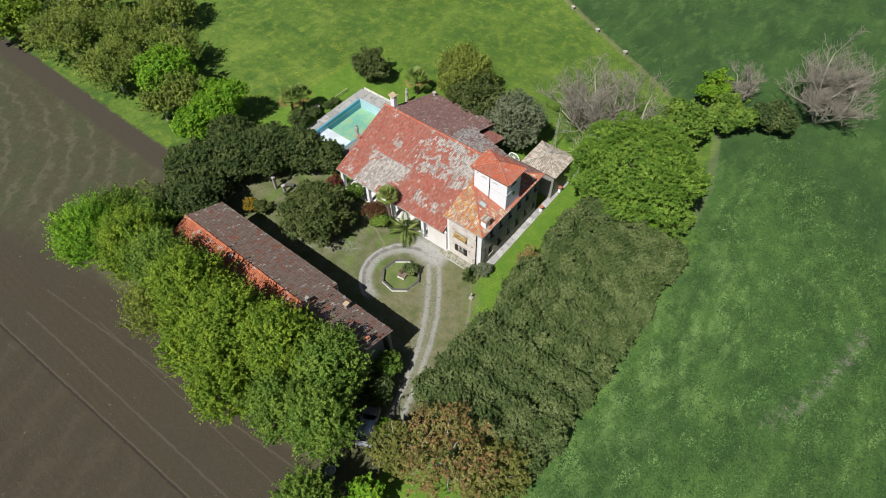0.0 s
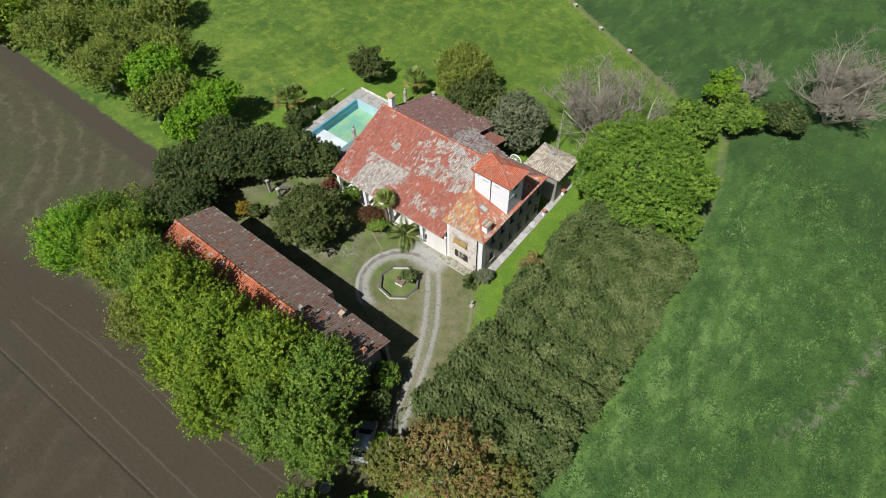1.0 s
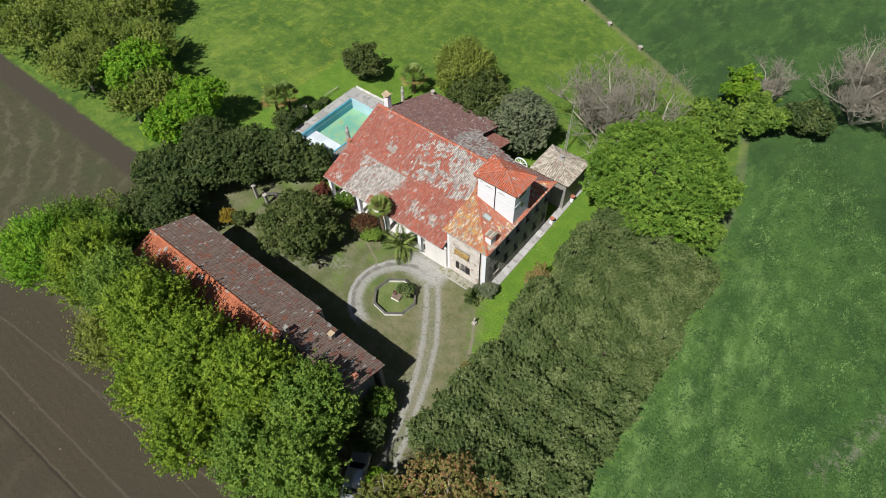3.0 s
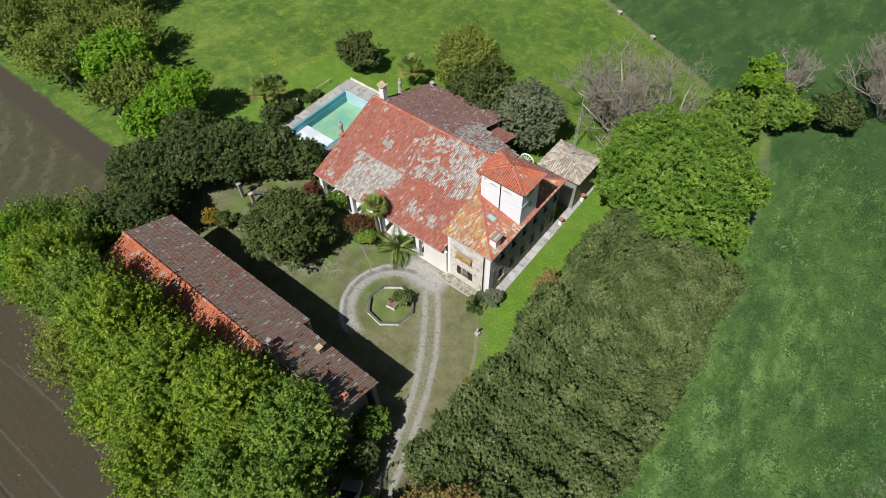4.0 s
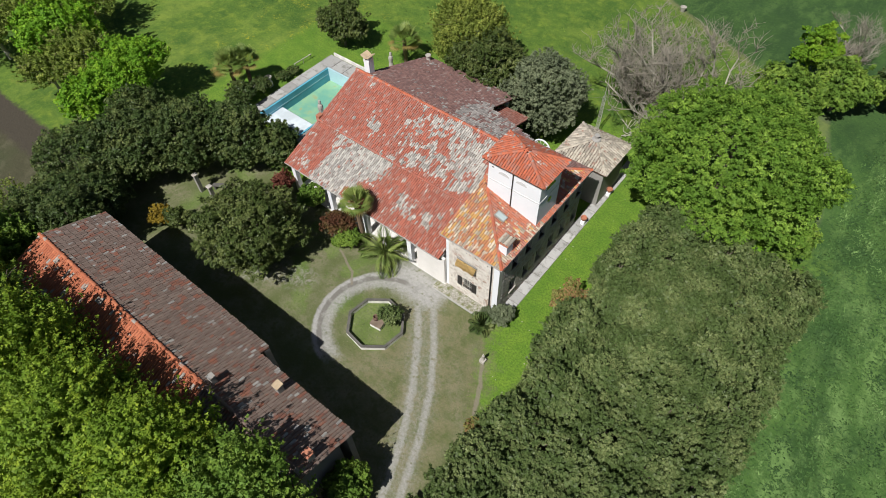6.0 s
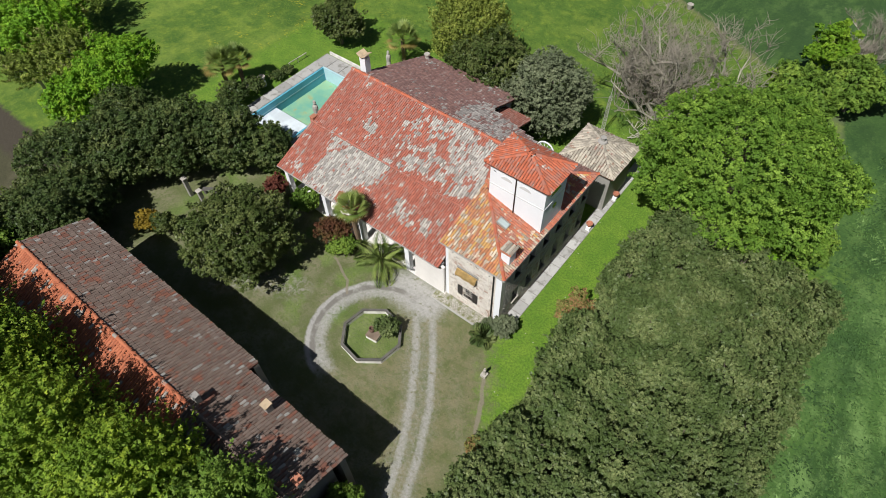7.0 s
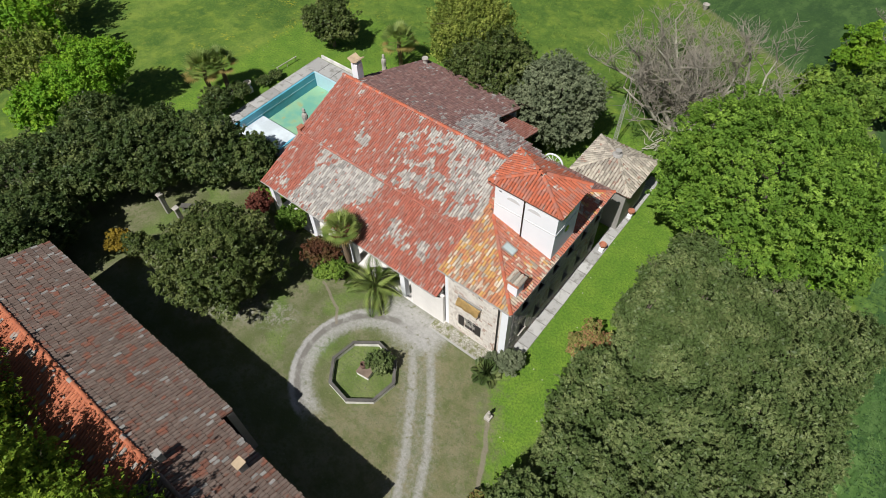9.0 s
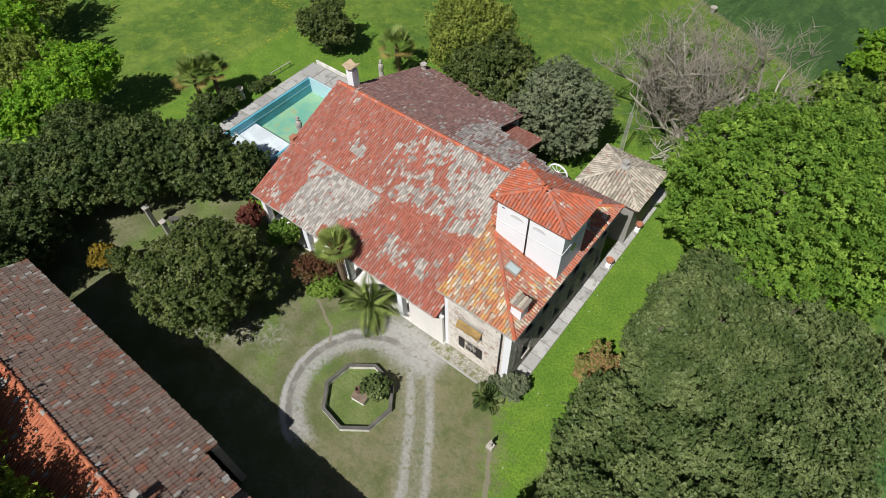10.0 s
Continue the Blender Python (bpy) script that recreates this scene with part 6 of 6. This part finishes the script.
grove()
EV, DE = 0.35, 1.8
TREES = [
    # name, label, place, radius, height, leaf, clumps, leaf size, crown base
    ("walnut_tree", "large broad green deciduous tree beside the lawn", (8.5, 20.2), 8.0, 12.2, "leaf_walnut", 10500, 0.108, 0.8),
    ("lime_tree", "tall green deciduous tree behind the barn", (-35.4, -26.4), 4.4, 10.4, "leaf_bright", 3316, 0.104, 1.5),
    ("lime_tree", "tall green deciduous tree behind the barn", (-28.6, -24.6), 3.9, 12.4, "leaf_spring", 3132, 0.104, 1.5),
    ("lime_tree", "young green deciduous tree at the field edge", (-23.7, -24.4), 3.7, 12.6, "leaf_mid", 2695, 0.104, 1.0),
    ("lime_tree", "tall yellow-green deciduous tree behind the barn", (-18.6, -24.4), 4.4, 13.2, "leaf_spring", 4354, 0.104, 1.2),
    ("lime_tree", "tall yellow-green deciduous tree at the field edge", (-12.6, -24.6), 4.4, 13.2, "leaf_spring", 4354, 0.104, 0.8),
    ("lime_tree", "yellow-green deciduous tree at the field edge", (-14.6, -28.0), 3.5, 10.2, "leaf_spring", 2500, 0.104, 0.8),
    ("lime_tree", "thin grey-green tree at the field edge", (-22.4, -27.8), 3.1, 8.6, "leaf_yellowgreen", 1500, 0.100, 0.8),
    ("lime_tree", "tall yellow-green deciduous tree behind the barn", (-7.2, -22.9), 3.9, 12.8, "leaf_spring", 3869, 0.104, 1.2),
    ("lime_tree", "yellow-green tree leaning over the field", (-9.2, -29.0), 3.3, 9.0, "leaf_spring", 2411, 0.104, 0.8),
    ("lime_tree", "tall green deciduous tree near the barn's end", (-2.3, -21.4), 4.0, 11.4, "leaf_mid", 3132, 0.104, 0.8),
    ("lime_tree", "tall green deciduous tree above the car", (0.8, -25.6), 3.5, 10.4, "leaf_mid", 2763, 0.104, 1.2),
    ("lime_tree", "green deciduous tree at the field corner", (4.4, -31.6), 3.2, 7.5, "leaf_mid", 2211, 0.104, 1.0),
    ("lime_tree", "tall green deciduous tree behind the barn", (-37.6, -22.6), 3.7, 8.2, "leaf_mid", 2100, 0.11, 0.8),
    ("lime_tree", "green deciduous tree behind the barn", (-33.2, -20.6), 3.0, 7.4, "leaf_mid", 1700, 0.11, 0.8),
    ("holm_oak_tree", "dense dark evergreen oak tree", (-34.8, -17.0), 3.0, 6.2, "leaf_dark", 1800, 0.10, EV),
    ("lime_tree", "green deciduous tree at the field edge", (-3.4, -26.8), 3.5, 9.6, "leaf_mid", 2400, 0.104, 0.8),
    ("holm_oak_tree", "dense dark evergreen oak tree beside the barn", (-31.3, -15.6), 2.6, 7.4, "leaf_dark", 1500, 0.10, EV),
    ("oak_tree", "deciduous tree with rusty brown and yellow young leaves", (11.6, -21.0), 5.3, 8.6, "leaf_rust", 1250, 0.110, 1.6),
    ("oak_tree", "deciduous tree with yellowish young leaves", (7.2, -23.0), 2.6, 6.8, "leaf_autumn", 1080, 0.11, 1.0),
    ("oak_tree", "deciduous tree with yellowish young leaves", (15.6, -19.3), 3.0, 7.2, "leaf_autumn", 1215, 0.11, 1.0),
    ("shrub", "bright yellow-green shrub by the gate", (7.4, -27.4), 1.9, 5.0, "leaf_bright", 810, 0.120, EV),
    ("shrub", "bright yellow-green shrub beside the car", (4.1, -21.3), 0.9, 2.2, "leaf_lime", 405, 0.092, EV),
    ("magnolia_tree", "round dark evergreen magnolia tree in the court", (-20.0, -6.8), 4.6, 6.6, "leaf_magnolia", 4400, 0.106, EV),
    ("holm_oak_tree", "dense dark evergreen oak tree", (-33.6, -13.6), 3.6, 6.0, "leaf_dark", 2187, 0.115, EV),
    ("holm_oak_tree", "dense dark evergreen oak tree", (-38.4, -11.2), 4.2, 6.4, "leaf_dark", 2551, 0.115, EV),
    ("holm_oak_tree", "dense dark evergreen oak tree", (-35.6, -7.0), 4.0, 7.0, "leaf_dark", 2551, 0.115, EV),
    ("holm_oak_tree", "dense dark evergreen oak tree", (-32.8, -3.2), 3.9, 7.2, "leaf_dark", 2551, 0.115, EV),
    ("holm_oak_tree", "dense dark evergreen oak tree", (-38.8, -4.2), 3.6, 6.2, "leaf_dark", 2187, 0.115, EV),
    ("holm_oak_tree", "dense dark evergreen oak tree", (-29.4, -0.4), 3.4, 6.8, "leaf_dark", 2187, 0.115, EV),
    ("holm_oak_tree", "dark evergreen tree at the porch's corner", (-26.2, 1.4), 2.2, 5.2, "leaf_dark", 945, 0.129, EV),
    ("shrub", "small yellow-green shrub beside the pool", (-27.1, 1.9), 1.0, 4.8, "leaf_lime", 420, 0.101, EV),
    ("maple_tree", "bright green young tree at the meadow edge", (-56.5, -2.0), 4.7, 8.6, "leaf_bright", 1890, 0.166, 0.8),
    ("maple_tree", "bright green young tree at the meadow edge", (-44.9, -0.9), 4.1, 7.8, "leaf_bright", 2579, 0.104, 0.8),
    ("maple_tree", "bright green young tree at the meadow edge", (-45.8, -6.2), 2.8, 5.6, "leaf_bright", 1080, 0.147, 0.5),
    ("hedgerow_tree", "olive-brown thin tree at the meadow edge", (-51.6, -2.6), 3.4, 7.4, "leaf_olive", 1350, 0.112, 1.2),
    ("hedgerow_tree", "green young tree at the meadow edge", (-53.5, -6.0), 2.8, 5.8, "leaf_olive", 1012, 0.112, 1.0),
    ("hedgerow_tree", "yellow-green tree in the hedgerow", (-65.0, -6.0), 4.8, 8.2, "leaf_olive", 1856, 0.132, 0.8),
    ("hedgerow_tree", "brownish-green tree in the hedgerow", (-62.5, 3.5), 4.2, 7.0, "leaf_olive", 1181, 0.132, 0.8),
    ("hedgerow_tree", "olive-green tree in the hedgerow", (-79.0, -5.5), 5.6, 8.5, "leaf_olive", 1687, 0.145, 0.6),
    ("hedgerow_tree", "olive-green tree in the hedgerow", (-71.5, 1.5), 5.0, 8.2, "leaf_olive", 1518, 0.145, 0.6),
    ("maple_tree", "yellow-green tree in the hedgerow", (-90.0, -9.0), 5.6, 8.5, "leaf_spring", 1215, 0.221, 0.6),
    ("hedgerow_tree", "olive tree in the hedgerow", (-84.0, 2.0), 5.6, 8.0, "leaf_olive", 1518, 0.159, 0.6),
    ("hedgerow_tree", "olive-brown tree in the hedgerow", (-74.0, 10.0), 5.4, 7.0, "leaf_olive", 1350, 0.159, 0.6),
    ("hedgerow_tree", "olive-brown tree in the hedgerow", (-96.0, 0.0), 6.0, 8.5, "leaf_olive", 1350, 0.172, 0.6),
    ("hedgerow_tree", "olive-brown tree in the hedgerow", (-92.0, 12.0), 6.0, 8.5, "leaf_olive", 1350, 0.172, 0.6),
    ("shrub", "thin olive-brown scrub at the field corner", (-41.5, -17.6), 2.4, 2.6, "leaf_olive", 260, 0.09, EV),
    ("shrub", "thin olive-brown scrub at the field corner", (-40.6, -20.8), 2.2, 2.8, "leaf_olive", 260, 0.09, EV),
    ("shrub", "dark evergreen shrub under the pool palms", (-36.6, 5.2), 1.7, 2.7, "leaf_dark", 620, 0.095, EV),
    ("shrub", "dark evergreen shrub under the pool palms", (-36.4, 7.7), 1.2, 1.9, "leaf_dark", 420, 0.090, EV),
    ("shrub", "low dark hedge shrub beside the pool", (-36.3, 10.6), 0.8, 1.0, "leaf_dark", 270, 0.083, EV),
    ("shrub", "low dark hedge shrub beside the pool", (-36.2, 12.0), 0.7, 0.9, "leaf_dark", 216, 0.083, EV),
    ("shrub", "round dark evergreen shrub beside the pool", (-35.6, 19.6), 3.4, 5.4, "leaf_magnolia", 1900, 0.115, EV),
    ("conifer_tree", "feathery yellow-green conifer behind the house", (-21.2, 24.6), 4.7, 8.6, "leaf_yellowgreen", 2800, 0.115, EV),
    ("holm_oak_tree", "dark evergreen tree behind the house", (-16.6, 21.6), 4.6, 7.6, "leaf_magnolia", 2900, 0.115, EV),
    ("olive_tree", "grey-green tree behind the house", (-9.3, 20.8), 4.1, 8.8, "leaf_grey", 3000, 0.115, EV),
    ("maple_tree", "bright green tree beside the bare tree", (8.8, 34.6), 3.5, 7.4, "leaf_mid", 1485, 0.166, EV),
    ("shrub", "bright yellow-green tree in the field hedge", (8.5, 45.0), 2.4, 7.0, "leaf_lime", 810, 0.166, EV),
    ("shrub", "green shrub at the field hedge", (12.6, 41.6), 3.6, 5.6, "leaf_mid", 1350, 0.166, EV),
    ("shrub", "dark green shrub at the field hedge", (17.8, 45.0), 3.4, 5.0, "leaf_dark", 1215, 0.166, EV),
    ("shrub", "green shrub between grove and large tree", (13.4, 15.2), 2.4, 3.6, "leaf_bright", 945, 0.120, EV),
    ("shrub", "green shrub between grove and large tree", (14.8, 19.0), 2.4, 4.6, "leaf_mid", 945, 0.129, EV),
    ("shrub", "dark purple-leaved shrub under the large tree", (10.9, 15.3), 1.0, 3.6, "leaf_purple", 351, 0.101, EV),
    ("shrub", "rusty red-tipped shrub at the grove's edge", (4.1, 3.9), 1.7, 3.4, "leaf_rust", 700, 0.101, EV),
    ("shrub", "rusty shrub beside the grove", (4.0, -8.4), 0.7, 1.5, "leaf_rust", 270, 0.083, EV),
    ("shrub", "red-leaved shrub at the porch's corner", (-23.2, -1.0), 1.1, 2.9, "leaf_red", 513, 0.092, EV),
    ("shrub", "green shrub in front of the porch", (-19.9, -0.5), 1.4, 2.6, "leaf_mid", 567, 0.101, EV),
    ("shrub", "russet leafy shrub in front of the porch", (-15.9, -1.3), 1.6, 2.7, "leaf_russet", 620, 0.092, EV),
    ("shrub", "green rounded shrub in front of the porch", (-14.3, -1.8), 1.3, 2.0, "leaf_mid", 500, 0.083, EV),
    ("shrub", "golden yellow shrub in the garden corner", (-29.3, -10.1), 1.2, 1.9, "leaf_yellow", 451, 0.083, EV),
    ("shrub", "clipped round green shrub in the garden corner", (-27.8, -9.4), 1.25, 1.9, "leaf_magnolia", 520, 0.083, EV),
    ("shrub", "grey-green shrub at the villa's corner", (0.45, 0.1), 1.0, 1.6, "leaf_grey", 513, 0.078, EV),
    ("shrub", "grey-green shrub beside the front strip", (-0.8, -0.35), 0.5, 1.0, "leaf_grey", 216, 0.074, EV),
    ("shrub", "loose green shrub in the octagonal bed", (-6.3, -5.3), 1.0, 2.1, "leaf_laurel", 420, 0.092, EV),
    ("shrub", "dark ivy and shrubs against the barn's end wall", (0.3, -16.6), 1.6, 4.2, "leaf_mid", 810, 0.110, EV),
    ("shrub", "dark shrub beside the barn", (1.2, -19.2), 1.7, 3.6, "leaf_dark", 810, 0.110, EV),
]
for k, (name, label, (x, y), r, h, leaf, clumps, size, low) in enumerate(TREES):
    small, oak = r < 1.8, name == "oak_tree"
    tree(name, label, bark="bark_pale" if oak or name == "hedgerow_tree" else "bark", category="shrub" if name == "shrub" else "tree", place=(x, y, 0), r=r, h=h, leaf=leaf, clumps=clumps, size=size, seed=200 + k, base=low, trunk=0.06 if small else 0.18, low=-0.85 if low == EV else -0.5, limbs=16 if oak else (12 if name == "hedgerow_tree" else 6))

# ---- car under the trees ----
def car(place, turn):
    top = thing("car", "silver grey hatchback car parked under the trees", "car", place, turn)
    prof = [(-2.0, 0.35), (-2.05, 0.75), (-1.75, 0.95), (-1.3, 1.36), (-0.6, 1.48), (0.3, 1.46), (1.0, 1.0), (1.75, 0.86), (2.02, 0.65), (2.02, 0.35)]
    bm = bmesh.new()
    secs = []
    for w, s in ((-0.84, 0.93), (-0.74, 1.0), (0.74, 1.0), (0.84, 0.93)):
        secs.append([bm.verts.new((x, w * (0.84 if z > 1.1 else 1.0), 0.3 + (z - 0.3) * s)) for x, z in prof])
    for a, b in zip(secs, secs[1:]):
        for k in range(len(prof)):
            j = (k + 1) % len(prof)
            bm.faces.new((a[k], a[j], b[j], b[k]))
    bm.faces.new(secs[0])
    bm.faces.new(secs[-1][::-1])
    bmesh.ops.recalc_face_normals(bm, faces=bm.faces)
    bmesh.ops.bevel(bm, geom=bm.edges[:], offset=0.07, segments=2, affect="EDGES")
    part("body", bm, M["car_paint"], top, smooth=True)
    part("windscreen", slab([(0.36, -0.56, 1.475), (0.36, 0.56, 1.475), (0.97, 0.68, 1.055), (0.97, -0.68, 1.055)], 0.02), M["glass"], top)
    part("rear_window", slab([(-1.27, -0.56, 1.41), (-1.27, 0.56, 1.41), (-1.7, 0.66, 1.03), (-1.7, -0.66, 1.03)], 0.02), M["glass"], top)
    for s in (-1, 1):
        part("side_window", slab([(-1.1, s * 0.735, 1.05), (0.75, s * 0.735, 1.05), (0.25, s * 0.65, 1.4), (-1.0, s * 0.65, 1.4)], 0.02), M["glass"], top)
        part("headlight", boxed(1.85, 2.04, s * 0.6 - 0.16, s * 0.6 + 0.16, 0.62, 0.76, 0.02), M["glass_pale"], top)
        for x in (-1.25, 1.25):
            w = part("wheel", tube(bmesh.new(), [(x, s * 0.66, 0.31), (x, s * 0.86, 0.31)], [0.31, 0.31], 16), M["rubber"], top)
            part("rim", tube(bmesh.new(), [(x, s * 0.80, 0.31), (x, s * 0.87, 0.31)], [0.19, 0.19], 12), M["steel"], w)


car((2.5, -22.2, 0), 118)
cart = thing("wheelbarrow", "pale metal barrow standing under the trees", "wheelbarrow", (2.7, -27.6, 0), 40)
part("tray", lathe([(0.3, 0.3), (0.5, 0.75), (0.53, 0.77), (0.48, 0.74), (0.28, 0.36)], 12), M["steel"], cart)
part("stand", boxed(-0.05, 0.05, -0.2, 0.2, 0, 0.32), M["metal"], cart)
gate = thing("metal_gate", "low dark metal gate leaf beside the drive", "gate", (3.7, -19.6, 0), 128)
part("gate_frame", boxed(-1.1, 1.1, -0.025, 0.025, 1.0, 1.06), M["metal"], gate)
part("gate_frame", boxed(-1.1, 1.1, -0.025, 0.025, 0.1, 0.16), M["metal"], gate)
for k in range(12):
    x = -1.1 + 2.2 * k / 11
    part("bar", boxed(x - 0.02, x + 0.02, -0.02, 0.02, 0.0 if k in (0, 11) else 0.16, 1.0), M["metal"], gate)


# ---- grass and soil that nobody could count ----
def in_court(x, y):
    ring = np.hypot(x + 7.1, y + 6.25)
    ok = (x + 0.62 * y < 0.5) & (y < -1.0) & ~((ring > 3.0) & (ring < 5.2) & (y - x > -1))
    return ok & (np.abs((x + 0.8) * 0.82 + (y + 8.3) * 0.42) > 1.1)


tufts("crop_grass", "tall uneven green crop grass beside the grove", "grass", "tuft_crop", (17.4, 46, -22, 46), 110000, 0.24, 71)
tufts("meadow_grass", "rough green meadow grass behind the house", "grass", "tuft_meadow", (-62, 4, 17.8, 54), 80000, 0.19, 72, lambda x, y: (y - 50 + (x + 7.4) * 0.524 < 0) & ~((x > -36) & (x < -22) & (y < 18)))
tufts("court_grass", "short dry grass in the court", "grass", "tuft_court", (-28, 2.5, -14, -1), 34000, 0.075, 73, in_court)
tufts("lawn_grass", "short green lawn beside the villa", "grass", "tuft_lawn", (0.8, 5.2, -14, 22), 18000, 0.10, 74, lambda x, y: (x + 0.62 * y > -2.5 + 3.5 * np.random.default_rng(9).random(len(x))) & (x > 0.8) & (np.abs((x - 1.4) * 0.87 + (y + 3.9) * 0.48) > 0.3))
tufts("soil_clod", "loose brown clods in the ploughed field", "soil", "clod", (-50, 6, -52, -29.2), 60000, 0.11, 75)

# ---- stones of the wing's walls ----
stones(front_wall, (-4.95, WY), (-0.8, WY), 0.02, EAVE - 0.2, front_holes, "wall_stone", 300, 61)
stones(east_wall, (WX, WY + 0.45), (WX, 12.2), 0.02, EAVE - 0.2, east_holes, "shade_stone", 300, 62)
